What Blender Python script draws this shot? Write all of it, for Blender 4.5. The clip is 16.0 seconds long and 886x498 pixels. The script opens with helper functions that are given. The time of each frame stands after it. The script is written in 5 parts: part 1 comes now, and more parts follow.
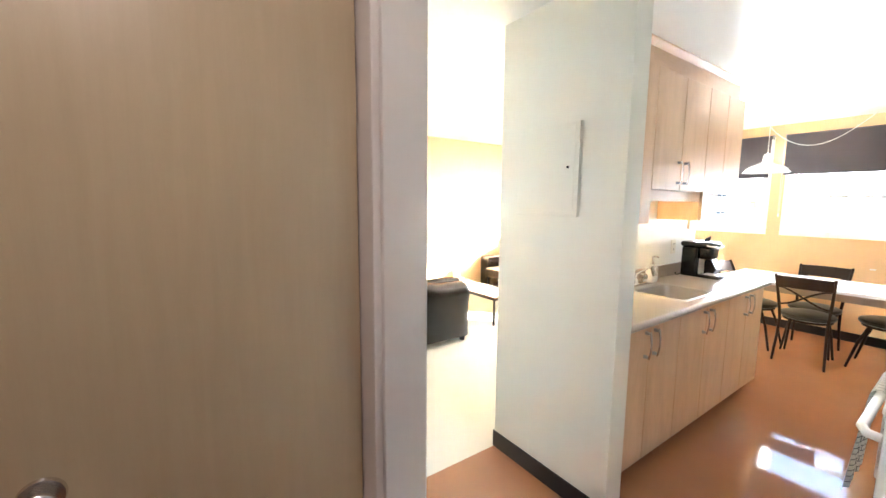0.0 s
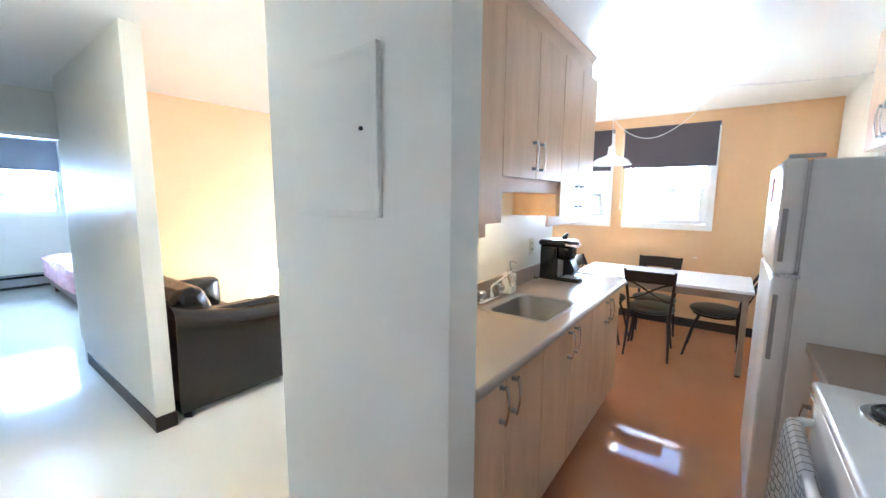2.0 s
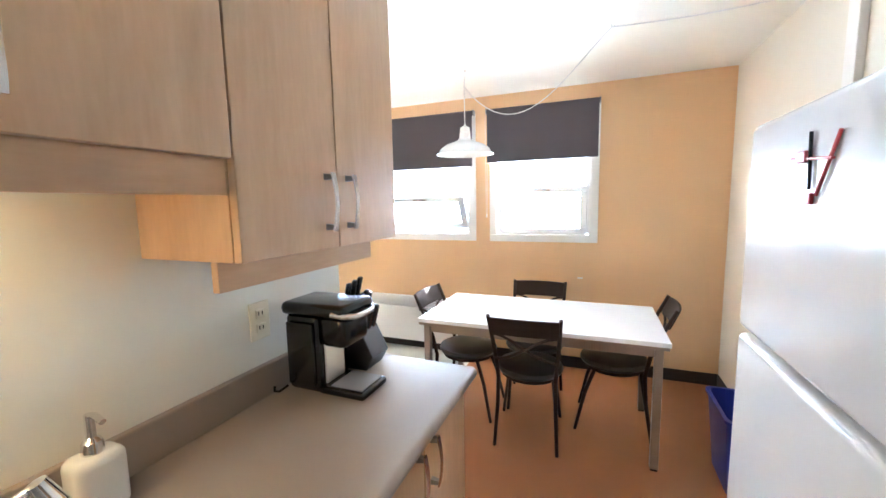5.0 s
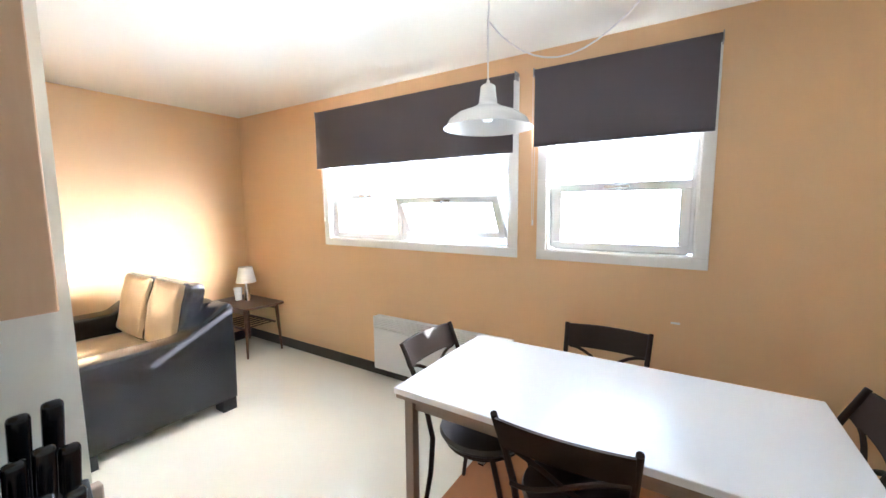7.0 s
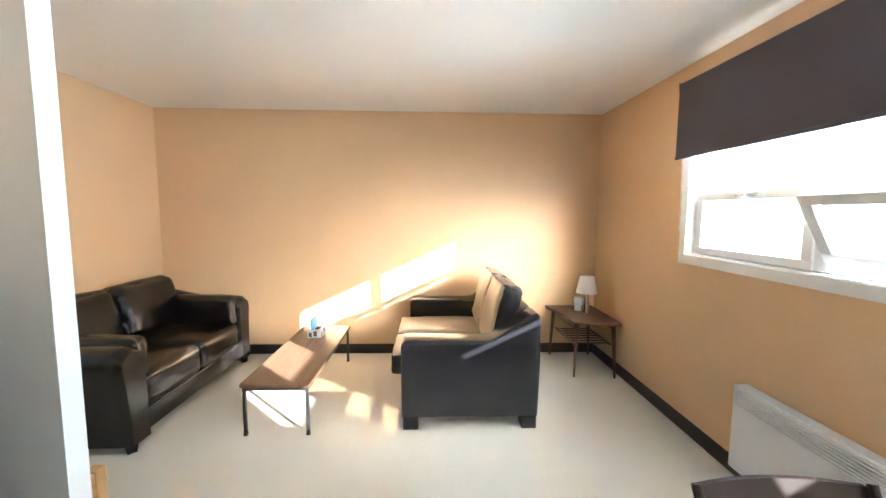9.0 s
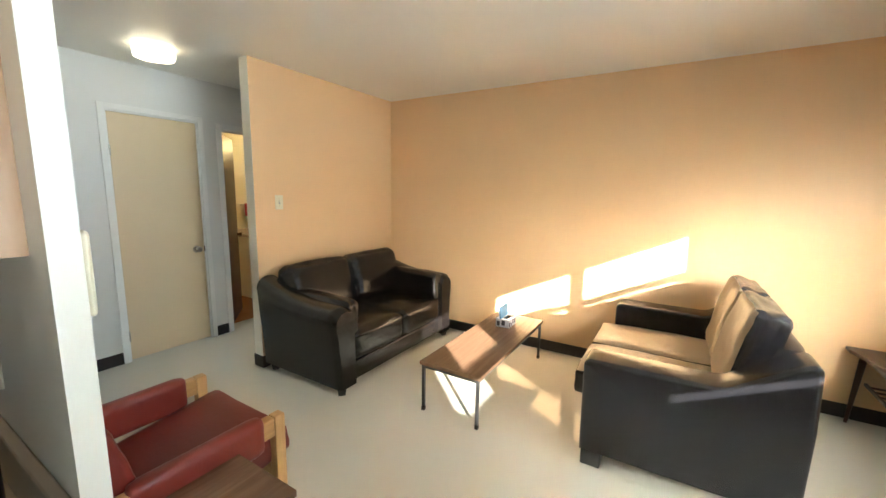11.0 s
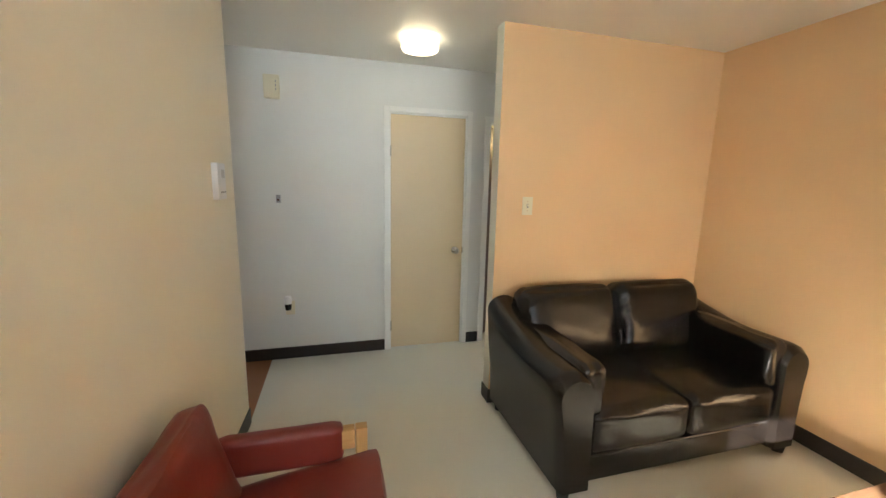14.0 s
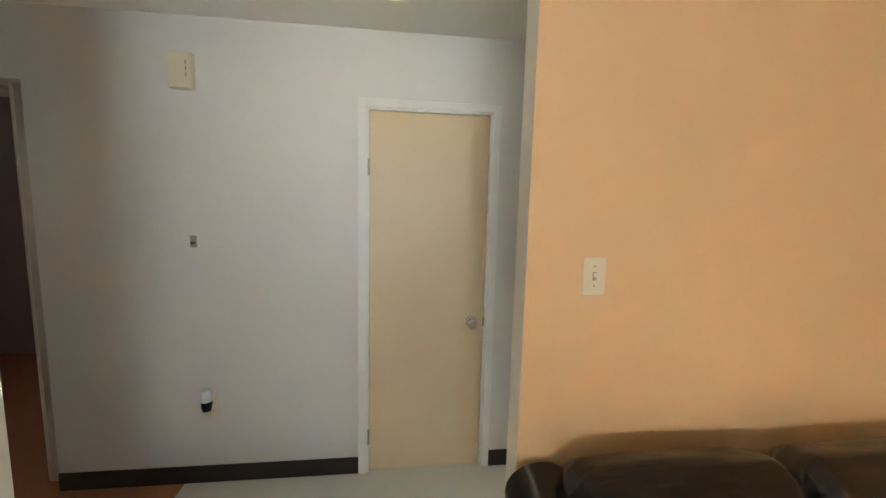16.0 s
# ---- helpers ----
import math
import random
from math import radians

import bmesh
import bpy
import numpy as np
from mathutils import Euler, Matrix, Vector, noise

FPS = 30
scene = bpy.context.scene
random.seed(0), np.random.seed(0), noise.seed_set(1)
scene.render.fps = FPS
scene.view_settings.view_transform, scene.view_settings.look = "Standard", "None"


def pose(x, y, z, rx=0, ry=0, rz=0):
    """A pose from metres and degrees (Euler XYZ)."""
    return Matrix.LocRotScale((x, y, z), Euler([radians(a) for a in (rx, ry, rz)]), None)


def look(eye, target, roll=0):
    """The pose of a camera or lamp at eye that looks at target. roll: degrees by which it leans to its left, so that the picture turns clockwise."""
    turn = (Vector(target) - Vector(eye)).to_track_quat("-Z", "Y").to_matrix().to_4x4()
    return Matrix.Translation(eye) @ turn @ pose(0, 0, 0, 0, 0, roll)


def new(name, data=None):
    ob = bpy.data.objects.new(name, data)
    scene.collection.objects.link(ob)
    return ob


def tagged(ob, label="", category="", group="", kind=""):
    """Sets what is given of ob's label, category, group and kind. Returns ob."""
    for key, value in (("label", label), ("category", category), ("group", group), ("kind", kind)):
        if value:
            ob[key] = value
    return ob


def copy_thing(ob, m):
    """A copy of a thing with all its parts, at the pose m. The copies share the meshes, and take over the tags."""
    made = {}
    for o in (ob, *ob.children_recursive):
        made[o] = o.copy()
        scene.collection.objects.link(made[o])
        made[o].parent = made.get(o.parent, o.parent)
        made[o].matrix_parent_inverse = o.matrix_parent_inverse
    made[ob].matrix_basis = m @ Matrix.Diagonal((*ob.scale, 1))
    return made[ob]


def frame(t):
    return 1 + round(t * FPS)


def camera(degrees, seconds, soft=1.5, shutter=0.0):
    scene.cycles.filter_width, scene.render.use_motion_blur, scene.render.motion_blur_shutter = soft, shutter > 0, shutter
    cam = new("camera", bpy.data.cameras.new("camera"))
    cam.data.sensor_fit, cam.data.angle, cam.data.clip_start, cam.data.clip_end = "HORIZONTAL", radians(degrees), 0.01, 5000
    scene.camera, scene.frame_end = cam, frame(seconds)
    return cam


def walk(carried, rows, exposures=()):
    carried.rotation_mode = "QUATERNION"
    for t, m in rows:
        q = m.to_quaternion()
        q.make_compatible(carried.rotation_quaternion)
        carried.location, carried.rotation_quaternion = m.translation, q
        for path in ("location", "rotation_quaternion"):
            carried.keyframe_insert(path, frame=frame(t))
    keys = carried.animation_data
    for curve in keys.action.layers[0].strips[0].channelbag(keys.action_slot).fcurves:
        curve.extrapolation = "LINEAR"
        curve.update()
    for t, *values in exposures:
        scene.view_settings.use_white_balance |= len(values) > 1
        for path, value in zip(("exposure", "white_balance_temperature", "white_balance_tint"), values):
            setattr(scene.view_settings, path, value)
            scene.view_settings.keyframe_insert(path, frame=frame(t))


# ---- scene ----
cam = camera(98.0, 16.0)
PATH = [
    (0, (1.809, -6.039, 1.488), (0.185, -4.897, 1.247), 0.5),
    (0.5, (1.663, -5.891, 1.472), (0.198, -4.573, 1.132), 1.6),
    (1, (1.567, -5.666, 1.460), (0.205, -4.241, 1.122), 0.9),
    (1.5, (1.493, -5.460, 1.463), (0.215, -3.951, 1.167), 0.8),
    (2, (1.434, -5.208, 1.480), (0.248, -3.620, 1.215), 0.4),
    (2.5, (1.367, -4.901, 1.476), (0.287, -3.237, 1.224), 0.1),
    (3, (1.337, -4.586, 1.484), (0.367, -2.853, 1.249), -0.2),
    (3.5, (1.315, -4.311, 1.489), (0.478, -2.510, 1.254), -0.7),
    (4, (1.285, -4.067, 1.492), (0.556, -2.220, 1.256), -1.1),
    (6.5, (1.217, -2.685, 1.466), (0.362, -0.889, 1.254), -0.6),
    (7, (1.165, -2.461, 1.480), (0.099, -0.783, 1.257), -0.4),
    (7.5, (1.071, -2.223, 1.491), (-0.349, -0.834, 1.263), 0.0),
    (8, (1.009, -2.033, 1.511), (-0.743, -1.097, 1.272), 0.2),
    (8.5, (0.968, -1.861, 1.480), (-0.969, -1.406, 1.275), 0.5),
    (9, (0.877, -1.721, 1.459), (-1.112, -1.650, 1.269), 0.4),
    (9.5, (0.766, -1.603, 1.468), (-1.208, -1.865, 1.280), 0.3),
    (10, (0.632, -1.570, 1.462), (-1.266, -2.163, 1.248), 0.6),
    (12.5, (0.241, -1.543, 1.501), (-1.098, -2.987, 1.150), 0.9),
    (13, (0.081, -1.656, 1.495), (-1.060, -3.266, 1.165), 1.0),
    (13.5, (-0.122, -1.867, 1.497), (-0.981, -3.641, 1.159), 1.3),
    (14, (-0.363, -2.096, 1.496), (-0.893, -3.995, 1.157), 1.3),
    (14.5, (-0.568, -2.339, 1.506), (-0.825, -4.298, 1.195), 1.4),
    (15, (-0.724, -2.627, 1.537), (-0.843, -4.606, 1.274), 1.6),
    (15.5, (-0.844, -2.945, 1.556), (-0.982, -4.927, 1.320), 1.3),
    (16, (-0.959, -3.277, 1.568), (-1.202, -5.249, 1.333), 1.4),
]
walk(cam, [(t, look(eye, target, roll)) for t, eye, target, roll in PATH],
     exposures=[(0, 5.80, 6050, 8), (0.5, 5.65, 5800, 8), (1, 5.40, 5400, 8), (2, 5.15, 5150, 8), (3, 4.98, 5300, 9), (4.2, 4.95, 5500, 10), (6.3, 4.60, 5450, 9), (8, 3.93, 5550, 9), (9, 3.78, 5500, 8), (10.2, 3.55, 5950, 5), (12.5, 3.42, 6250, 4), (13.8, 3.38, 6500, 6), (15, 3.28, 6900, 11), (16, 3.18, 6850, 10)])

# ---- light ----
SUN_WAY = Vector((-1.0, -1.05, -0.495)).normalized()
world = bpy.data.worlds.new("sky")
scene.world = world
world.use_nodes = True
sky = world.node_tree.nodes.new("ShaderNodeTexSky")
sky.sky_type, sky.sun_disc = "NISHITA", False
sky.sun_elevation = math.asin(-SUN_WAY.z)
sky.sun_rotation = math.atan2(-SUN_WAY.x, -SUN_WAY.y)
back = world.node_tree.nodes["Background"]
back.inputs["Strength"].default_value = 0.05
world.node_tree.links.new(sky.outputs["Color"], back.inputs["Color"])

sun = new("sun", bpy.data.lights.new("sun", "SUN"))
sun.data.energy, sun.data.angle, sun.data.color = 5.0, radians(0.5), (1.0, 0.94, 0.85)
sun.matrix_world = look((0, 0, 0), SUN_WAY)


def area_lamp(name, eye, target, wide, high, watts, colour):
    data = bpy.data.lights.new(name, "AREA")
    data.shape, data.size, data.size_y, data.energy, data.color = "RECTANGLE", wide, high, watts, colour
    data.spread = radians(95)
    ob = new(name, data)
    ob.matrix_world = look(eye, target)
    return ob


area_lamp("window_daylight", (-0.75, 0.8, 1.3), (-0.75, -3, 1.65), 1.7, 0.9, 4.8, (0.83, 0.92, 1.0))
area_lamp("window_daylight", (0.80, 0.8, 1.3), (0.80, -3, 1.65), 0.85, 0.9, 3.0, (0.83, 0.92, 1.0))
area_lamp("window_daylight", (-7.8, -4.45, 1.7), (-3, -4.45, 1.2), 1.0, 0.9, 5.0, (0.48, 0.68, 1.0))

# ---- materials ----


def mat(name, base, rough=0.6, metal=0.0, vary=0.06, scale=3.0, grain=60.0, bump=0.1, depth=0.002, spec=0.5, coat=0.0, crease=0.0):
    """A plain surface with soft stains at one scale and fine grain at another, and creases where asked."""
    m = bpy.data.materials.new(name)
    m.use_nodes = True
    nt = m.node_tree
    b = nt.nodes["Principled BSDF"]
    tc = nt.nodes.new("ShaderNodeTexCoord")
    big = nt.nodes.new("ShaderNodeTexNoise")
    big.inputs["Scale"].default_value, big.inputs["Detail"].default_value = scale, 4
    fine = nt.nodes.new("ShaderNodeTexNoise")
    fine.inputs["Scale"].default_value, fine.inputs["Detail"].default_value = grain, 3
    mix = nt.nodes.new("ShaderNodeMixRGB")
    mix.blend_type = "MIX"
    add = nt.nodes.new("ShaderNodeMath")
    add.operation = "MULTIPLY_ADD"
    add.inputs[1].default_value = 0.35
    lo = [max(0.0, c * (1 - vary)) for c in base]
    hi = [min(1.0, c * (1 + vary)) for c in base]
    mix.inputs[1].default_value, mix.inputs[2].default_value = (*lo, 1), (*hi, 1)
    for n in (big, fine):
        nt.links.new(tc.outputs["Object"], n.inputs["Vector"])
    nt.links.new(fine.outputs["Fac"], add.inputs[0])
    nt.links.new(big.outputs["Fac"], add.inputs[2])
    nt.links.new(add.outputs[0], mix.inputs[0])
    nt.links.new(mix.outputs[0], b.inputs["Base Color"])
    rr = nt.nodes.new("ShaderNodeMapRange")
    rr.inputs["To Min"].default_value, rr.inputs["To Max"].default_value = max(0.02, rough * 0.92), min(1, rough * 1.08)
    nt.links.new(big.outputs["Fac"], rr.inputs["Value"])
    nt.links.new(rr.outputs[0], b.inputs["Roughness"])
    b.inputs["Metallic"].default_value = metal
    b.inputs["Specular IOR Level"].default_value = spec
    b.inputs["Coat Weight"].default_value = coat
    if bump:
        bp = nt.nodes.new("ShaderNodeBump")
        bp.inputs["Strength"].default_value, bp.inputs["Distance"].default_value = bump, depth
        nt.links.new(fine.outputs["Fac"], bp.inputs["Height"])
        nt.links.new(bp.outputs["Normal"], b.inputs["Normal"])
        if crease:
            fold = nt.nodes.new("ShaderNodeTexNoise")
            fold.inputs["Scale"].default_value, fold.inputs["Detail"].default_value, fold.inputs["Distortion"].default_value = 22.0, 3, 1.6
            b2 = nt.nodes.new("ShaderNodeBump")
            b2.inputs["Strength"].default_value, b2.inputs["Distance"].default_value = crease, 0.006
            nt.links.new(tc.outputs["Object"], fold.inputs["Vector"])
            nt.links.new(fold.outputs["Fac"], b2.inputs["Height"])
            nt.links.new(b2.outputs["Normal"], bp.inputs["Normal"])
    return m


def wood(name, dark, light, along="z", rough=0.45, stretch=14.0, scale=2.2, coat=0.0, contrast=0.5, offset=True):
    """Veneer: noise drawn out along the grain, with fine pores."""
    m = bpy.data.materials.new(name)
    m.use_nodes = True
    nt = m.node_tree
    b = nt.nodes["Principled BSDF"]
    tc = nt.nodes.new("ShaderNodeTexCoord")
    mp = nt.nodes.new("ShaderNodeMapping")
    s = {"x": (1, stretch, stretch), "y": (stretch, 1, stretch), "z": (stretch, stretch, 1)}[along]
    mp.inputs["Scale"].default_value = s
    nt.links.new(tc.outputs["Object"], mp.inputs["Vector"])
    if offset:
        info = nt.nodes.new("ShaderNodeObjectInfo")
        mul = nt.nodes.new("ShaderNodeMath")
        mul.operation = "MULTIPLY"
        mul.inputs[1].default_value = 37.0
        nt.links.new(info.outputs["Random"], mul.inputs[0])
        nt.links.new(mul.outputs[0], mp.inputs["Location"])
    a = nt.nodes.new("ShaderNodeTexNoise")
    a.inputs["Scale"].default_value, a.inputs["Detail"].default_value, a.inputs["Distortion"].default_value = scale, 5, 0.6
    f = nt.nodes.new("ShaderNodeTexNoise")
    f.inputs["Scale"].default_value, f.inputs["Detail"].default_value = scale * 9, 4
    for n in (a, f):
        nt.links.new(mp.outputs[0], n.inputs["Vector"])
    add = nt.nodes.new("ShaderNodeMath")
    add.operation = "MULTIPLY_ADD"
    add.inputs[1].default_value = 0.4
    nt.links.new(f.outputs["Fac"], add.inputs[0])
    nt.links.new(a.outputs["Fac"], add.inputs[2])
    ramp = nt.nodes.new("ShaderNodeValToRGB")
    ramp.color_ramp.elements[0].position, ramp.color_ramp.elements[1].position = 0.7 - contrast / 2, 0.7 + contrast / 2
    ramp.color_ramp.elements[0].color, ramp.color_ramp.elements[1].color = (*dark, 1), (*light, 1)
    nt.links.new(add.outputs[0], ramp.inputs[0])
    nt.links.new(ramp.outputs[0], b.inputs["Base Color"])
    b.inputs["Roughness"].default_value = rough
    b.inputs["Coat Weight"].default_value = coat
    bp = nt.nodes.new("ShaderNodeBump")
    bp.inputs["Strength"].default_value, bp.inputs["Distance"].default_value = 0.08, 0.001
    nt.links.new(f.outputs["Fac"], bp.inputs["Height"])
    nt.links.new(bp.outputs["Normal"], b.inputs["Normal"])
    return m


def glass(name, tint=(1, 1, 1), rough=0.0):
    m = bpy.data.materials.new(name)
    m.use_nodes = True
    b = m.node_tree.nodes["Principled BSDF"]
    b.inputs["Base Color"].default_value = (*tint, 1)
    b.inputs["Transmission Weight"].default_value, b.inputs["Roughness"].default_value, b.inputs["IOR"].default_value = 1.0, rough, 1.45
    return m


def glow(name, colour, strength):
    m = bpy.data.materials.new(name)
    m.use_nodes = True
    b = m.node_tree.nodes["Principled BSDF"]
    b.inputs["Base Color"].default_value = (*colour, 1)
    b.inputs["Emission Color"].default_value, b.inputs["Emission Strength"].default_value = (*colour, 1), strength
    return m


ORANGE = mat("orange wall paint", (0.76, 0.50, 0.268), 0.5, vary=0.05, scale=1.2, grain=180, bump=0.12, depth=0.001)
WHITE = mat("off-white wall paint", (0.77, 0.742, 0.645), 0.34, vary=0.03, scale=1.5, grain=180, bump=0.1, depth=0.001)
HALLW = mat("cool white wall paint", (0.74, 0.735, 0.70), 0.55, vary=0.03, scale=1.5, grain=180, bump=0.1, depth=0.001)
CREAM = mat("cream wall paint", (0.82, 0.76, 0.62), 0.5, vary=0.03, scale=1.5, grain=180, bump=0.1, depth=0.001)
CEIL = mat("ceiling paint", (0.87, 0.85, 0.78), 0.36, vary=0.02, scale=1.0, grain=140, bump=0.1, depth=0.001)
LINO = mat("cream floor", (0.71, 0.68, 0.58), 0.07, vary=0.04, scale=1.6, grain=220, bump=0.03, depth=0.0005)
TERRA = mat("orange-brown floor", (0.37, 0.165, 0.078), 0.05, vary=0.1, scale=3.0, grain=120, bump=0.015, depth=0.0004, spec=0.6)
BASE = mat("dark vinyl baseboard", (0.022, 0.014, 0.011), 0.5, vary=0.15)
TRIM = mat("white painted trim", (0.82, 0.81, 0.77), 0.4, vary=0.03)
STEELFRAME = mat("warm grey painted steel", (0.64, 0.585, 0.53), 0.45, vary=0.04)
VEIL = mat("vinyl window frame", (0.80, 0.80, 0.79), 0.35, vary=0.02)
BLIND = mat("charcoal blind cloth", (0.10, 0.088, 0.10), 0.85, vary=0.1, grain=500, bump=0.3)
PANE = glass("window glass")
# half-clear sheet, added to weaken the sun behind the lower panes
SUN_DIMMER = mat("grey sun-dimming sheet", (0.10, 0.10, 0.10), 0.7, bump=0)
SUN_DIMMER.node_tree.nodes["Principled BSDF"].inputs["Alpha"].default_value = 0.28
CAB = wood("maple cabinet veneer", (0.53, 0.325, 0.18), (0.69, 0.455, 0.27), "z", 0.34, stretch=6.0, scale=1.7, contrast=0.6)
CABX = wood("maple cabinet veneer across", (0.53, 0.325, 0.18), (0.69, 0.455, 0.27), "y", 0.34, stretch=6.0, scale=1.7, contrast=0.6)
LEAF = wood("tan door veneer", (0.42, 0.33, 0.20), (0.47, 0.37, 0.23), "z", 0.35, contrast=1.0)
CREAMDOOR = mat("cream painted door", (0.72, 0.57, 0.36), 0.4, vary=0.03)

# ---- building tools ----
PLACE = {}


def thing(name, x, y, z=0.0, label="", category="", group="", turn=0.0):
    ob = new(name)
    ob.empty_display_size = 0.1
    ob.matrix_basis = pose(x, y, z, 0, 0, turn)
    PLACE[ob] = pose(x, y, z, 0, 0, turn)
    return tagged(ob, label, category, group)


def part(name, bm, material, parent=None, label="", smooth=False, local=False):
    """Links a bmesh, given in world coordinates (or the parent's own, if local), as one mesh under its thing."""
    if parent is not None and not local:
        bm.transform(PLACE[parent].inverted())
    bmesh.ops.recalc_face_normals(bm, faces=bm.faces)
    me = bpy.data.meshes.new(name)
    bm.to_mesh(me)
    bm.free()
    for m in material if isinstance(material, (list, tuple)) else (material,):
        me.materials.append(m)
    if smooth:
        for p in me.polygons:
            p.use_smooth = True
        me.set_sharp_from_angle(angle=radians(35))
    ob = new(name, me)
    if parent is not None:
        ob.parent = parent
        PLACE[ob] = PLACE[parent]
    else:
        PLACE[ob] = Matrix()
    return tagged(ob, label)


def box(bm, x0, x1, y0, y1, z0, z1, bevel=0.0, segments=2, slot=0, turn=None):
    m = Matrix.Translation(((x0 + x1) / 2, (y0 + y1) / 2, (z0 + z1) / 2))
    if turn is not None:
        m = turn @ m
    made = bmesh.ops.create_cube(bm, size=1.0, matrix=m @ Matrix.Diagonal((abs(x1 - x0), abs(y1 - y0), abs(z1 - z0), 1)))
    verts = made["verts"]
    if bevel:
        edges = list({e for v in verts for e in v.link_edges})
        out = bmesh.ops.bevel(bm, geom=edges, offset=bevel, segments=segments, profile=0.5, affect="EDGES")
        verts = out["verts"]
    for f in {f for v in verts for f in v.link_faces}:
        f.material_index = slot
    return bm


def boxes(*rows, bevel=0.0, segments=2):
    bm = bmesh.new()
    for r in rows:
        box(bm, *r, bevel=bevel, segments=segments)
    return bm


def rod(bm, a, b, r0, r1=None, segments=14):
    a, b = Vector(a), Vector(b)
    way = b - a
    m = Matrix.Translation((a + b) / 2) @ way.to_track_quat("Z", "Y").to_matrix().to_4x4()
    bmesh.ops.create_cone(bm, cap_ends=True, segments=segments, radius1=r0, radius2=r0 if r1 is None else r1, depth=way.length, matrix=m)
    return bm


def tube(bm, points, r, segments=10, closed=False):
    """A round bar along a line of points."""
    pts = [Vector(p) for p in points]
    rings = []
    n = len(pts)
    side = None
    for i, p in enumerate(pts):
        a = pts[(i - 1) % n] if closed or i else p
        c = pts[(i + 1) % n] if closed or i < n - 1 else p
        way = (c - a).normalized()
        if side is None:
            side = way.orthogonal().normalized()
        side = (side - way * side.dot(way)).normalized()
        top = way.cross(side)
        rad = r[i] if isinstance(r, (list, tuple)) else r
        rings.append([bm.verts.new(p + rad * (math.cos(k * math.tau / segments) * side + math.sin(k * math.tau / segments) * top)) for k in range(segments)])
    for i in range(n if closed else n - 1):
        j = (i + 1) % n
        for k in range(segments):
            bm.faces.new((rings[i][k], rings[i][(k + 1) % segments], rings[j][(k + 1) % segments], rings[j][k]))
    if not closed:
        bm.faces.new(rings[0][::-1])
        bm.faces.new(rings[-1])
    return bm


def lathe(bm, profile, x=0.0, y=0.0, z=0.0, segments=32):
    rings = []
    for r, h in profile:
        if r < 1e-4:
            rings.append([bm.verts.new((x, y, z + h))])
        else:
            rings.append([bm.verts.new((x + r * math.cos(k * math.tau / segments), y + r * math.sin(k * math.tau / segments), z + h)) for k in range(segments)])
    for a, b in zip(rings, rings[1:]):
        for k in range(segments):
            j = (k + 1) % segments
            f = [a[k % len(a)], a[j % len(a)], b[j % len(b)], b[k % len(b)]]
            f = list(dict.fromkeys(f))
            if len(f) > 2:
                bm.faces.new(f)
    return bm


def prism(bm, outline, lift, matrix=None, bevel=0.0, segments=2):
    """A flat outline in x, y pushed up by lift; matrix lays it in place."""
    low = [bm.verts.new((x, y, 0)) for x, y in outline]
    high = [bm.verts.new((x, y, lift)) for x, y in outline]
    n = len(low)
    faces = [bm.faces.new(low[::-1]), bm.faces.new(high)]
    for i in range(n):
        faces.append(bm.faces.new((low[i], low[(i + 1) % n], high[(i + 1) % n], high[i])))
    if matrix is not None:
        bmesh.ops.transform(bm, matrix=matrix, verts=low + high)
    if bevel:
        edges = list({e for f in faces[:2] for e in f.edges})
        bmesh.ops.bevel(bm, geom=edges, offset=bevel, segments=segments, profile=0.5, affect="EDGES")
    return bm


def arc(cx, cy, r, a0, a1, n=6):
    return [(cx + r * math.cos(radians(a0 + (a1 - a0) * k / n)), cy + r * math.sin(radians(a0 + (a1 - a0) * k / n))) for k in range(n + 1)]


def rounded(x0, x1, y0, y1, r, n=5):
    return arc(x1 - r, y0 + r, r, -90, 0, n) + arc(x1 - r, y1 - r, r, 0, 90, n) + arc(x0 + r, y1 - r, r, 90, 180, n) + arc(x0 + r, y0 + r, r, 180, 270, n)


def structure(name, bm, material, label, category):
    ob = part(name, bm, material)
    return tagged(ob, label, category, kind="structure")


def by_way(bm, rules, default=0):
    """Material slots by the way a face looks: rules of (axis, sign, slot)."""
    bm.normal_update()
    for f in bm.faces:
        f.material_index = default
        for axis, sign, slot in rules:
            if f.normal[axis] * sign > 0.9:
                f.material_index = slot
    return bm


# ---- plan ----
XW, XE = -3.02, 2.185           # west and east walls
PL, PK = 0.183, 0.312         # partition: living side at the hall end, kitchen side
PN = 0.275                     # living side at the window end (the wall runs a little askew)
PE = 0.922                     # free end of the short wall beside the entrance
PY0, PY1 = -4.495, -2.265       # partition: hall end, window end
YP, YPB = -4.372, -4.475       # wall behind the couch
XP = -1.345                    # its free end
YC, YCB = -5.39, -5.50         # closet wall
DX0, DX1 = 0.80, 1.80          # entrance opening
H = 2.44
XB = -3.78                     # bedroom wall

# ---- large structure ----
structure("floor_living", boxes((-3.9, PL, -5.6, -3.4, -0.12, 0.0), (-3.9, 0.18, -3.4, 0.0, -0.12, 0.0)), LINO, "glossy cream vinyl floor of the living room and hall", "floor")
structure("floor_kitchen", boxes((PL, XE, -5.45, -3.4, -0.12, 0.0), (0.18, XE, -3.4, 0.0, -0.12, 0.0)), TERRA, "glossy orange-brown floor of kitchen and dining area", "floor")
structure("floor_bedroom", boxes((-7.7, -3.9, -6.6, -3.0, -0.12, 0.0)), LINO, "glossy cream vinyl floor of the bedroom", "floor")
structure("floor_corridor", boxes((PL, 4.2, -7.4, -5.45, -0.12, 0.0)), TERRA, "orange-brown corridor floor outside the entrance", "floor")
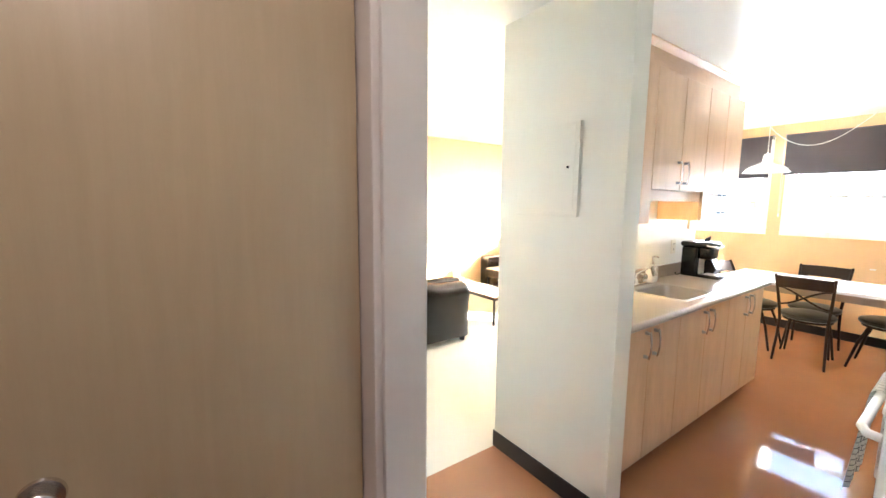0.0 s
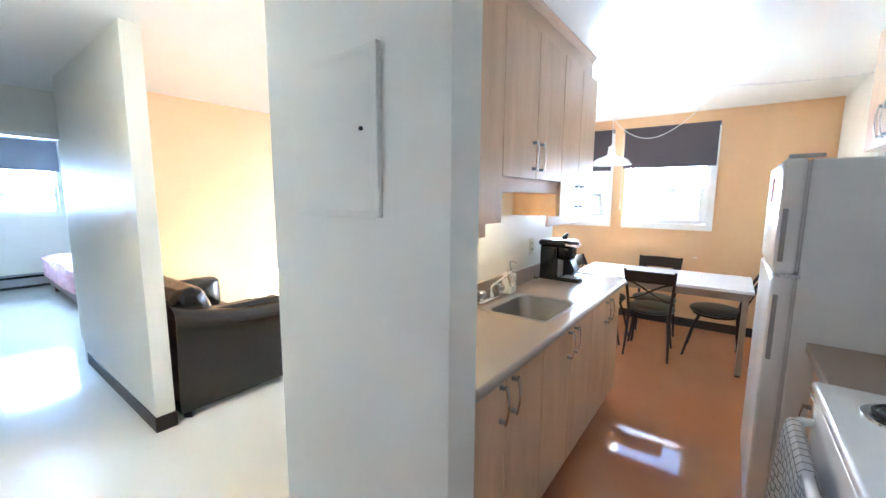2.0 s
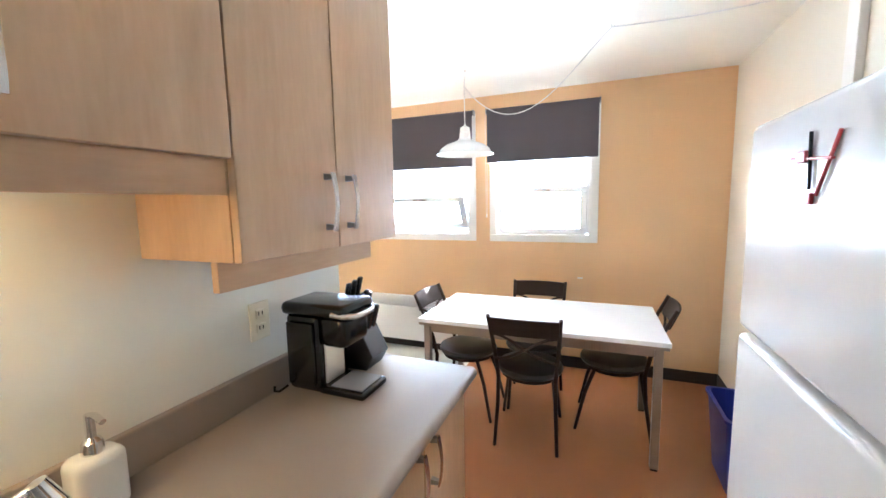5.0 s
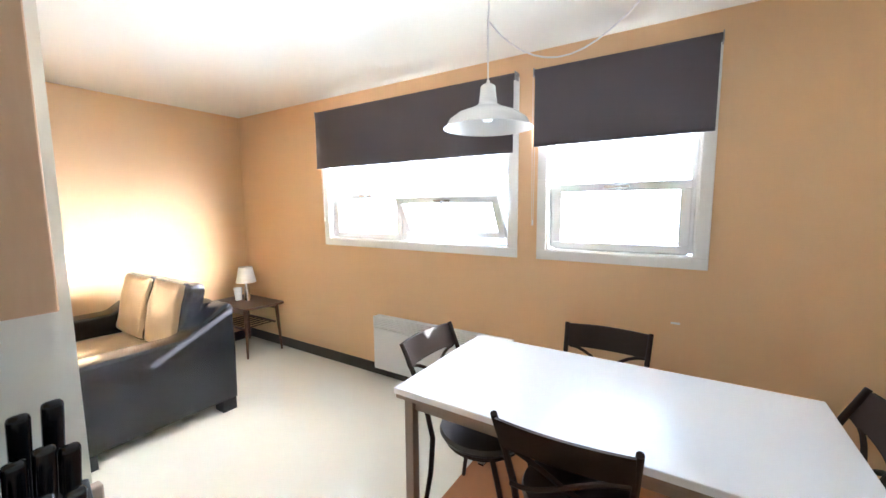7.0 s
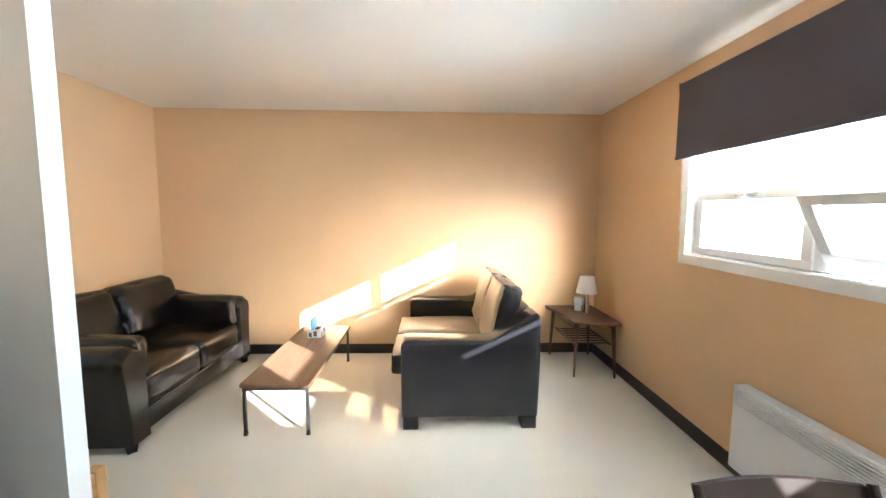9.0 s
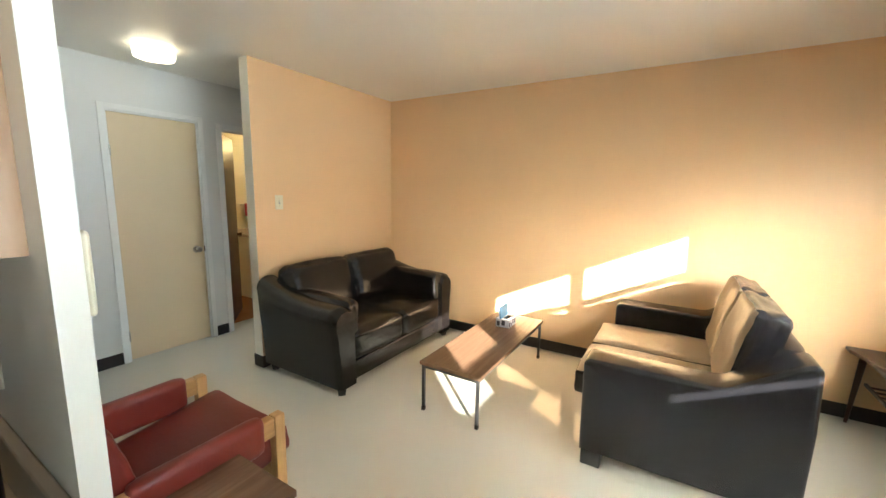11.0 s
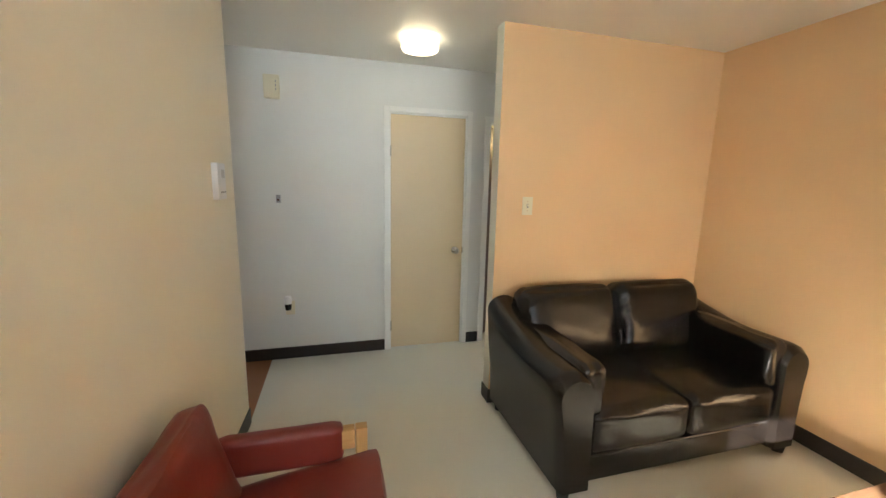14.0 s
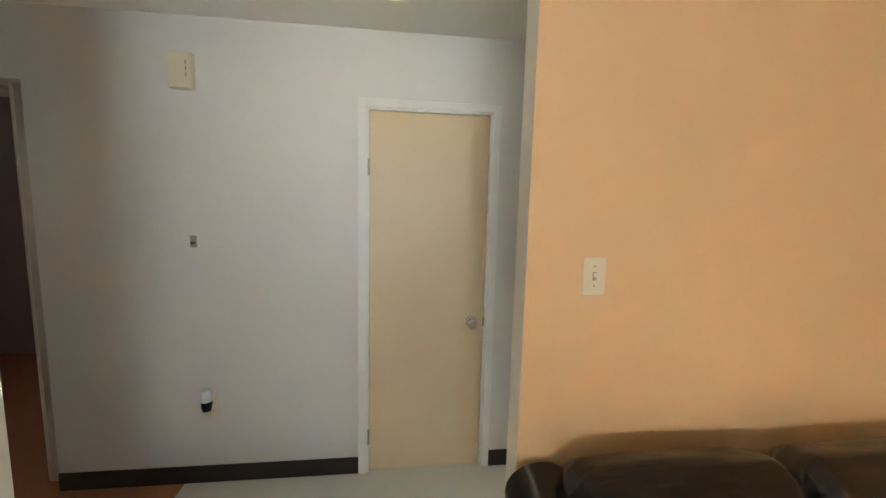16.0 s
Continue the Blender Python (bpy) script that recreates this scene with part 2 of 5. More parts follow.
structure("floor_bathroom", boxes((-3.4, -1.55, -7.3, -5.6, -0.12, 0.0)), TERRA, "brown bathroom floor", "floor")
structure("ceiling", boxes((-7.7, 4.2, -7.4, 0.3, H, H + 0.12)), CEIL, "white painted ceiling with a soft sheen", "ceiling")

W1 = (-1.635, 0.138, 1.19, 2.30)
W2 = (0.395, 1.207, 1.19, 2.30)
structure("wall_north", boxes(
    (XW - 0.15, XE + 0.15, 0.0, 0.13, 0.0, W1[2]), (XW - 0.15, XE + 0.15, 0.0, 0.13, W1[3], H),
    (XW - 0.15, W1[0], 0.0, 0.13, W1[2], W1[3]), (W1[1], W2[0], 0.0, 0.13, W1[2], W1[3]),
    (W2[1], XE + 0.15, 0.0, 0.13, W1[2], W1[3])), ORANGE, "orange painted wall with two high windows", "wall")
# added layer: deepens the openings so that the sun patches come out shorter
structure("wall_outside", boxes(
    (-7.72, XE + 0.15, 0.131, 0.30, -0.4, W1[2] - 0.01), (-7.72, XE + 0.15, 0.131, 0.30, W1[3] + 0.01, H + 0.12),
    (-7.72, W1[0] - 0.005, 0.131, 0.30, W1[2] - 0.01, W1[3] + 0.01), (W1[1] + 0.005, W2[0] - 0.005, 0.131, 0.30, W1[2] - 0.01, W1[3] + 0.01),
    (W2[1] + 0.005, XE + 0.15, 0.131, 0.30, W1[2] - 0.01, W1[3] + 0.01)), WHITE, "pale outer skin added to the window wall to cut the sun", "wall")
structure("wall_west", by_way(boxes((XW - 0.12, XW, YPB, 0.0, 0.0, H)), [(0, -1, 1), (1, -1, 1)]), [ORANGE, WHITE], "orange painted living room wall", "wall")
structure("wall_east", boxes((XE, XE + 0.15, -5.39, 0.0, 0.0, H)), WHITE, "off-white painted kitchen wall", "wall")
structure("wall_south", by_way(boxes((XW, XP, YPB, YP, 0.0, H)), [(1, 1, 1)]), [WHITE, ORANGE], "wall behind the couch, orange in front and white on its end", "wall")


def living_side(y):
    return PN + (PL - PN) * (PY1 - y) / (PY1 - PY0)


structure("partition", by_way(prism(bmesh.new(), [(PK, PY0 + 0.123), (PK, PY1), (PN, PY1), (living_side(PY0 + 0.123), PY0 + 0.123)], H), [(0, -1, 1)]), [WHITE, CREAM], "painted partition between kitchen and living room", "wall")
structure("partition_end", by_way(prism(bmesh.new(), [(PL, PY0), (PE, PY0), (PE, PY0 + 0.123), (living_side(PY0 + 0.123), PY0 + 0.123)], H), [(0, -1, 1)]), [WHITE, CREAM], "short white wall at the head of the kitchen counter", "wall")
# closet wall with closet door, bathroom door and the entrance
C0, C1 = -1.477, -0.80
B0, B1 = -2.385, -1.685
hall = [(XB, 0), (B0, 0), (B0, 2.03), (B1, 2.03), (B1, 0), (C0, 0), (C0, 2.06), (C1, 2.06), (C1, 0), (DX0, 0), (DX0, 2.1), (DX1, 2.1), (DX1, 0), (XE + 0.15, 0), (XE + 0.15, H), (XB, H)]
structure("wall_hall", prism(bmesh.new(), hall, YC - YCB, Matrix.Translation((0, YC, 0)) @ Matrix.Rotation(radians(90), 4, "X")), HALLW, "white painted hall wall with closet and bathroom doors", "wall")
D0, D1 = -5.08, -4.37
structure("wall_bedroom", boxes((XB - 0.12, XB, -5.52, D0, 0, H), (XB - 0.12, XB, D1, -3.4, 0, H), (XB - 0.12, XB, D0, D1, 2.0, H)), WHITE, "white painted wall with the bedroom doorway", "wall")
structure("wall_niche", boxes((XB, XW - 0.12, -3.5, -3.4, 0, H)), WHITE, "white painted wall closing the hall", "wall")
BW = (-4.81, -3.87, 1.19, 2.30)
structure("wall_bedroom_window", boxes((-7.72, -7.5, -6.6, -3.0, 0, BW[2]), (-7.72, -7.5, -6.6, -3.0, BW[3], H), (-7.72, -7.5, -6.6, BW[0], BW[2], BW[3]), (-7.72, -7.5, BW[1], -3.0, BW[2], BW[3])), WHITE, "pale bedroom wall with a window", "wall")
structure("wall_bedroom_north", boxes((-7.5, XB - 0.12, -3.0, -2.9, 0, H)), WHITE, "pale bedroom side wall", "wall")
structure("wall_bedroom_south", boxes((-7.5, XB - 0.12, -6.7, -6.6, 0, H)), WHITE, "pale bedroom side wall", "wall")
structure("wall_bath_back", boxes((-3.4, -1.55, -7.4, -7.3, 0, H)), CREAM, "cream bathroom wall", "wall")
structure("wall_bath_west", boxes((-3.5, -3.4, -7.4, YCB, 0, H)), CREAM, "cream bathroom wall", "wall")
structure("wall_bath_east", boxes((-1.55, -1.45, -7.4, YCB, 0, H)), CREAM, "cream bathroom wall", "wall")
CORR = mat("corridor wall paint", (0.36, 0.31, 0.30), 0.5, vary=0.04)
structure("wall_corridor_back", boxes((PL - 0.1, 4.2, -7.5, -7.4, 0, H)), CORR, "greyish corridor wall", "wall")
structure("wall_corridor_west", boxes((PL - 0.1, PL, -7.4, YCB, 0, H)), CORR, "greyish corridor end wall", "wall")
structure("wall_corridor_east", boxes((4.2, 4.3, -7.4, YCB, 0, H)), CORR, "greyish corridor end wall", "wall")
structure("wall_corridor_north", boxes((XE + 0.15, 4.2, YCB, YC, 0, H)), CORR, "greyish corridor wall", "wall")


def baseboard(x0, x1, y0, y1):
    structure("baseboard", boxes((x0, x1, y0, y1, 0.0, 0.1), bevel=0.002), BASE, "dark brown vinyl baseboard", "baseboard")


t = 0.008
baseboard(XW, XE, -t, 0)
baseboard(XW, XW + t, YP, -t)
baseboard(XW + t, XP, YP, YP + t)
baseboard(XP, XP + t, YPB, YP + t)
baseboard(XW, XP + t, YPB - t, YPB)
baseboard(XE - t, XE, -1.6, -t)
structure("baseboard", prism(bmesh.new(), [(PL - t, PY0), (PL, PY0), (PN, PY1), (PN - t, PY1)], 0.1), BASE, "dark brown vinyl baseboard", "baseboard")
baseboard(PL - t, PE + t, PY0 - t, PY0)
baseboard(C1 + 0.045, DX0, YC, YC + t)
baseboard(B1 + 0.045, C0 - 0.045, YC, YC + t)
baseboard(XB, B0 - 0.045, YC, YC + t)
baseboard(XB, XB + t, D1 + 0.02, -3.5)
baseboard(-7.5, -7.5 + t, -6.6, -3.0)

# ---- more materials ----
COUNTER = mat("grey-brown laminate", (0.30, 0.235, 0.182), 0.30, vary=0.05, scale=3, grain=300, bump=0.03)
STEEL = mat("brushed steel", (0.62, 0.60, 0.57), 0.28, 1.0, vary=0.05, grain=300, bump=0.04)
CHROME = mat("chrome", (0.82, 0.82, 0.82), 0.12, 1.0, vary=0.02, bump=0)
NICKEL = mat("satin nickel", (0.66, 0.64, 0.62), 0.26, 1.0, vary=0.04, bump=0)
# the pulls' nickel again, with the shade on their feet in its colour
SHADED_NICKEL = mat("nickel darkened for shade", (0.36, 0.345, 0.33), 0.3, 1.0, vary=0.1, bump=0)
BLACK = mat("black plastic", (0.008, 0.008, 0.009), 0.2, vary=0.2, bump=0.05)
ENAMEL = mat("white enamel", (0.80, 0.80, 0.79), 0.22, vary=0.02, grain=400, bump=0.06, depth=0.0006)
FRIDGE = mat("white textured fridge shell", (0.82, 0.82, 0.81), 0.17, vary=0.02, grain=260, bump=0.06, depth=0.0008)
GREYPL = mat("grey plastic", (0.30, 0.29, 0.29), 0.4)
IVORY = mat("ivory plastic", (0.72, 0.66, 0.49), 0.4, vary=0.04)
WHITEPL = mat("white plastic", (0.80, 0.80, 0.80), 0.35, vary=0.02)
PORC = mat("white glazed china", (0.82, 0.82, 0.80), 0.15, vary=0.02)
LAMP = mat("white enamelled lamp shade", (0.82, 0.82, 0.80), 0.25, vary=0.02)
LEATHER = mat("dark brown leather", (0.0075, 0.0056, 0.0049), 0.26, vary=0.1, scale=2.5, grain=260, bump=0.2, depth=0.0012, crease=0.1, spec=0.55)
LEATHER2 = mat("black leather", (0.0085, 0.0082, 0.0095), 0.22, vary=0.07, scale=2.5, grain=260, bump=0.2, depth=0.0012, crease=0.05, spec=0.5)
TAN = mat("tan leather", (0.37, 0.30, 0.205), 0.36, vary=0.08, scale=3, grain=200, bump=0.2, depth=0.0015, crease=0.35)
RED = mat("dark red leather", (0.19, 0.026, 0.018), 0.38, vary=0.08, scale=3, grain=240, bump=0.2, depth=0.001, crease=0.15)
PINE = wood("pine", (0.46, 0.25, 0.09), (0.62, 0.38, 0.16), "z", 0.4)
PINEX = wood("pine lying", (0.46, 0.25, 0.09), (0.62, 0.38, 0.16), "x", 0.4)
WALNUT = wood("walnut laminate", (0.14, 0.075, 0.042), (0.215, 0.125, 0.075), "x", 0.27)
TEAK = wood("dark teak", (0.075, 0.026, 0.012), (0.135, 0.05, 0.024), "x", 0.35)
TEAKZ = wood("dark teak upright", (0.06, 0.022, 0.010), (0.11, 0.042, 0.020), "z", 0.35)
CHAIRMETAL = mat("dark brown lacquered metal", (0.028, 0.016, 0.011), 0.55, vary=0.2, spec=0.15)
VINYL = mat("black-brown seat vinyl", (0.022, 0.017, 0.015), 0.33, vary=0.2, grain=220, bump=0.2)
LEGMETAL = mat("brownish grey metal", (0.30, 0.235, 0.19), 0.35, 0.5, vary=0.1)
BLACKMETAL = mat("black metal", (0.018, 0.017, 0.016), 0.4, vary=0.2)
TOPWHITE = mat("white laminate", (0.80, 0.81, 0.83), 0.22, vary=0.02, grain=200, bump=0.02)
PLATE = glow("lamp diffuser", (1.0, 0.86, 0.62), 0.46)


def cushion(bm, x0, x1, y0, y1, z0, z1, r=0.05, puff=0.0, cuts=9, rough=0.0, seed=0.0, turn=None, belly=0.0, tone=None, pucker=0):
    """A soft block: rounded all over, swollen on its upper side; tone = (axis, sign) keeps slot 0 for that side alone; pucker = the side in x that is gathered into folds at its seam."""
    made = bmesh.ops.create_cube(bm, size=2.0)
    edges = list({e for v in made["verts"] for e in v.link_edges})
    bmesh.ops.subdivide_edges(bm, edges=edges, cuts=cuts, use_grid_fill=True)
    verts = list(bm.verts)
    if tone:
        bm.normal_update()
        for f in bm.faces:
            f.material_index = 0 if f.normal[tone[0]] * tone[1] > 0.9 else 1
    half = Vector(((x1 - x0) / 2, (y1 - y0) / 2, (z1 - z0) / 2))
    mid = Vector(((x0 + x1) / 2, (y0 + y1) / 2, (z0 + z1) / 2))
    for v in verts:
        u = v.co.copy()
        p = Vector([math.copysign(abs(u[i]) ** 0.8, u[i]) * half[i] for i in range(3)])
        inner = Vector([max(-(half[i] - r), min(half[i] - r, p[i])) for i in range(3)])
        d = p - inner
        q = inner + (d.normalized() * r if d.length > 1e-6 else d)
        if puff:
            k = (1 - u.x**2) * (1 - u.y**2)
            q.z += puff * k * (1 if u.z > 0 else 0.15)
        q.y += belly * (1 - u.x**4) * (1 - u.z**2) * (1 if u.y * belly > 0 else 0)
        if rough:
            q += Vector([noise.noise((u * 6.3) + Vector((seed, i * 5.0, 3.0))) * rough * 0.22 for i in range(3)])
            q += Vector([noise.noise((u * 2.1) + Vector((seed, i * 7.0, 0))) * rough for i in range(3)])
        if pucker:
            near = math.exp(-(((1 - pucker * u.x) * half.x - 0.03) / 0.045) ** 2)
            wave = noise.noise(Vector((seed, u.x * 2.0, u.z * 11 + u.x * 9))) + 0.6 * math.sin(u.z * 19 + 14 * u.x + seed)
            q.y += 0.008 * near * wave * (1 - u.z**4)
        v.co = mid + q
        if turn is not None:
            v.co = turn @ v.co
    return bm


# ---- windows ----


def window(name, x0, x1, z0, z1, bars, sashes, label):
    """Casing on the wall, a frame in the opening with its bars, and sashes of (x0, x1, z0, z1, tilt)."""
    w = thing(name, (x0 + x1) / 2, 0.0, z0, label, "window")
    w["kind"] = "structure"
    c = 0.062
    part("casing", boxes((x0 - c, x1 + c, -0.012, 0.0, z0 - c, z0),
                         (x0 - c, x0, -0.012, 0.0, z0, z1), (x1, x1 + c, -0.012, 0.0, z0, z1), bevel=0.003), TRIM, w)
    part("reveal", boxes((x0, x0 + 0.012, 0.0, 0.12, z0, z1), (x1 - 0.012, x1, 0.0, 0.12, z0, z1), (x0 + 0.012, x1 - 0.012, 0.0, 0.12, z0, z0 + 0.006), (x0 + 0.012, x1 - 0.012, 0.0, 0.12, z1 - 0.012, z1)), TRIM, w)
    f = 0.028
    rows = [(x0 + 0.012, x0 + 0.012 + f, 0.045, 0.11, z0 + 0.018, z1 - 0.012), (x1 - 0.012 - f, x1 - 0.012, 0.045, 0.11, z0 + 0.018, z1 - 0.012),
            (x0 + 0.012 + f, x1 - 0.012 - f, 0.045, 0.11, z0 + 0.006, z0 + 0.018), (x0 + 0.012 + f, x1 - 0.012 - f, 0.045, 0.11, z1 - 0.012 - f, z1 - 0.012)]
    part("window_frame", boxes(*rows, bevel=0.004), VEIL, w)
    zr = 1.572
    part("rail", boxes((x0 + 0.040, x1 - 0.040, 0.0735, 0.106, zr - 0.01, zr + 0.045), bevel=0.004), VEIL, w)
    edges = [x0 + 0.040, *[e for b in bars for e in (b - 0.035, b + 0.035)], x1 - 0.040]
    for b in bars:
        part("mullion", boxes((b - 0.035, b + 0.035, 0.042, 0.106, z0 + 0.018, zr - 0.01), (b - 0.035, b + 0.035, 0.042, 0.106, zr + 0.045, z1 - 0.047), bevel=0.004), VEIL, w)
    for a, b in zip(edges[::2], edges[1::2]):
        g = part("pane", boxes((a, b, 0.080, 0.084, zr + 0.045, z1 - 0.047)), PANE, w)
        g.visible_shadow = False
    for a, b, lo, hi, tilt in sashes:
        if not tilt:
            # added sheet dims the sun; its low top leaves a bright slit
            part("insect_screen", boxes((a + 0.02, b - 0.02, 0.108, 0.110, lo + 0.02, 1.522)), SUN_DIMMER, w, "thin grey sheet added to dim the sun")
        s = part("sash", boxes((a, b, 0.03, 0.072, lo, lo + 0.045), (a, b, 0.03, 0.072, hi - 0.05, hi), (a, a + 0.055, 0.03, 0.072, lo + 0.045, hi - 0.05), (b - 0.055, b, 0.03, 0.072, lo + 0.045, hi - 0.05), bevel=0.005), VEIL, w)
        g = part("pane", boxes((a + 0.055, b - 0.055, 0.05, 0.054, lo + 0.045, hi - 0.05)), PANE, s)
        g.visible_shadow = tilt != 0
        bm = bmesh.new()
        m = (a + b) / 2
        box(bm, m - 0.07, m + 0.07, 0.016, 0.03, hi - 0.034, hi - 0.014, bevel=0.004)
        box(bm, m + 0.0, m + 0.03, -0.012, 0.017, hi - 0.034, hi - 0.018, bevel=0.004)
        if tilt:
            tube(bm, [(m + 0.01, -0.010, hi - 0.026), (m + 0.012, -0.030, hi - 0.05), (m + 0.022, -0.034, hi - 0.085), (m + 0.03, -0.026, hi - 0.11)], 0.006, 8)
        part("handle", bm, NICKEL, s)
        if tilt:
            turn = Matrix.Translation((0, 0.05, lo)) @ Matrix.Rotation(radians(tilt), 4, "X") @ Matrix.Translation((0, -0.05, -lo))
            local = PLACE[w].inverted() @ turn @ PLACE[w]
            s.matrix_basis = local
            bm = bmesh.new()
            tube(bm, [(b - 0.03, -0.03, hi - 0.1), (b - 0.01, 0.0, hi - 0.16), (b + 0.01, 0.045, hi - 0.22)], 0.006)
            part("stay_arm", bm, BLACKMETAL, w)
    return w


window("window_1", *W1, [-0.79], [(-1.602, -0.817, 1.203, 1.592, 0), (-0.763, 0.105, 1.257, 1.592, 29)], "white framed window with an open hopper sash under a charcoal blind")
window("window_2", *W2, [], [(0.425, 1.177, 1.203, 1.610, 0)], "white framed window with a closed lower sash under a charcoal blind")


def blind(x0, x1, z0, z1, cord, label):
    b = thing("roller_blind", (x0 + x1) / 2, -0.04, z0, label, "blind", "roller blinds")
    bm = bmesh.new()
    rod(bm, (x0, -0.045, z1 - 0.02), (x1, -0.045, z1 - 0.02), 0.022)
    part("roller", bm, BLIND, b)
    part("cloth", boxes((x0 + 0.012, x1 - 0.012, -0.069, -0.066, z0 + 0.02, z1 - 0.02)), BLIND, b)
    part("bottom_bar", boxes((x0 + 0.012, x1 - 0.012, -0.075, -0.060, z0, z0 + 0.02), bevel=0.003), BLIND, b)
    for x in (x0, x1 - 0.006):
        part("bracket", boxes((x, x + 0.006, -0.07, 0.0, z1 - 0.045, z1 + 0.005), bevel=0.001), GREYPL, b)
    bm = bmesh.new()
    for dx in (-0.008, 0.008):
        tube(bm, [(cord + dx, -0.03, z1 - 0.03), (cord + dx, -0.025, 1.8), (cord + dx * 0.6, -0.02, 1.38)], 0.0015, 6)
    part("pull_cord", bm, WHITEPL, b)
    bm = bmesh.new()
    rod(bm, (cord, -0.02, 1.35), (cord, -0.02, 1.385), 0.007, 0.005)
    part("cord_weight", bm, WHITEPL, b)


blind(-1.715, 0.196, 1.818, 2.318, -1.685, "wide charcoal roller blind pulled halfway down the window")
blind(0.312, 1.268, 1.842, 2.312, 0.307, "charcoal roller blind pulled halfway down the narrower window")

# outside: snow-bright ground, and glowing sheets in place of the overexposed distance
SNOW = mat("pale ground outside", (0.75, 0.75, 0.76), 0.8, vary=0.06)
structure("ground", boxes((-60, 60, 0.4, 80, -0.6, -0.4)), SNOW, "pale bright ground outside the windows", "ground")
# emission stands in for outdoor daylight and also lights the rooms
BACKDROP_GLOW = glow("glowing backdrop", (0.86, 0.93, 1.0), 0.19)
structure("backdrop", boxes((-60, 60, 14.0, 14.1, -0.4, 5.6)), BACKDROP_GLOW, "glowing backdrop for the overexposed distance outside the windows", "backdrop")
structure("backdrop", boxes((-14.1, -14.0, -12, 3, -0.4, 5.6)), BACKDROP_GLOW, "glowing backdrop for the overexposed distance outside the bedroom", "backdrop")

# ---- kitchen ----


def pull(parent, x, y, z0, z1, way=1):
    """A flat bowed strap on two tapered square feet, standing up on a door whose face is at x."""
    bm = bmesh.new()
    n = 10
    rings = []
    for k in range(n + 1):
        u = k / n
        out = 0.022 + 0.009 * math.sin(math.pi * u)
        z = z0 - 0.006 + (z1 - z0 + 0.012) * u
        half = 0.0078 + 0.0014 * math.cos(math.tau * u)
        rings.append([bm.verts.new((x + way * d, y + e, z)) for d, e in ((out, -half), (out + 0.004, -half * 0.8), (out + 0.004, half * 0.8), (out, half))])
    for a, b in zip(rings, rings[1:]):
        for k in range(4):
            bm.faces.new((a[k], a[(k + 1) % 4], b[(k + 1) % 4], b[k]))
    bm.faces.new(rings[0])
    bm.faces.new(rings[-1])
    strap = list(bm.faces)
    for z in (z0 + 0.004, z1 - 0.004):
        m = Matrix.Translation((x + way * 0.0118, y, z)) @ Matrix.Rotation(radians(90 * way), 4, "Y") @ Matrix.Rotation(radians(45), 4, "Z")
        bmesh.ops.create_cone(bm, cap_ends=True, segments=4, radius1=0.0115, radius2=0.0075, depth=0.0235, matrix=m)
    # feet take the darkened nickel, the strap the plain one
    for f in bm.faces:
        f.material_index = 1
    for f in strap:
        f.material_index = 0
    return part("handle", bm, [NICKEL, SHADED_NICKEL], parent, "bowed satin nickel strap pull, its feet darkened for shade", smooth=True)


def wall_unit(y0, y1, z0, z1, hz, valance, label):
    c = thing("wall_cabinet", (PK + 0.61) / 2, (y0 + y1) / 2, z0, label, "cabinet", "wall cabinets")
    part("body", boxes((PK, 0.595, y0 + 0.001, y1 - 0.001, z0, z1), bevel=0.001), CAB, c)
    m = (y0 + y1) / 2
    for a, b, h in ((y0 + 0.002, m - 0.002, m - 0.045), (m + 0.002, y1 - 0.002, m + 0.045)):
        d = part("door", boxes((0.597, 0.617, a, b, z0, z1), bevel=0.002), CAB, c)
        pull(d, 0.617, h, hz + 0.010, hz + 0.145)
    if valance:
        a, b, lo, x = valance
        part("valance", boxes((x - 0.018, x, a, b, lo, z0), bevel=0.001), CABX, c)
    part("frieze", boxes((PK, 0.578, y0, y1, z1 + 0.0005, 2.400), bevel=0.001), CABX, c, "plain wooden frieze set back above the doors")
    crown = bmesh.new()
    prism(crown, [(PK, 2.4005), (0.579, 2.4005), (0.584, 2.408), (0.602, 2.428), (0.604, 2.438), (PK, 2.438)], y1 - y0, Matrix(((1, 0, 0, 0), (0, 0, 1, y0), (0, 1, 0, 0), (0, 0, 0, 1))))
    part("crown", crown, CABX, c, "wooden crown moulding")
    return c


ZT = 2.28
wall_unit(-4.365, -3.682, 1.371, ZT, 1.41, (-4.365, -3.74, 1.307, 0.57), "maple veneer wall cabinet with two doors beside the entry wall")
wall_unit(-3.682, -2.968, 1.575, ZT, 1.61, (-3.682, -2.968, 1.507, 0.595), "shorter maple veneer wall cabinet over the sink")
wall_unit(-2.968, -2.342, 1.373, ZT, 1.415, (-2.968, -2.40, 1.309, 0.55), "maple veneer wall cabinet over the coffee maker")

WARM = glow("warm tube", (1.0, 0.72, 0.36), 2.6)
ul = thing("under_cabinet_light", 0.40, -3.35, 1.553, "warm glowing strip light under the sink cabinet", "light")
part("housing", boxes((0.36, 0.46, -3.62, -3.10, 1.553, 1.573), bevel=0.003), WHITEPL, ul)
part("tube", boxes((0.38, 0.44, -3.57, -3.36, 1.541, 1.552), bevel=0.003), WARM, ul, "glowing warm tube")


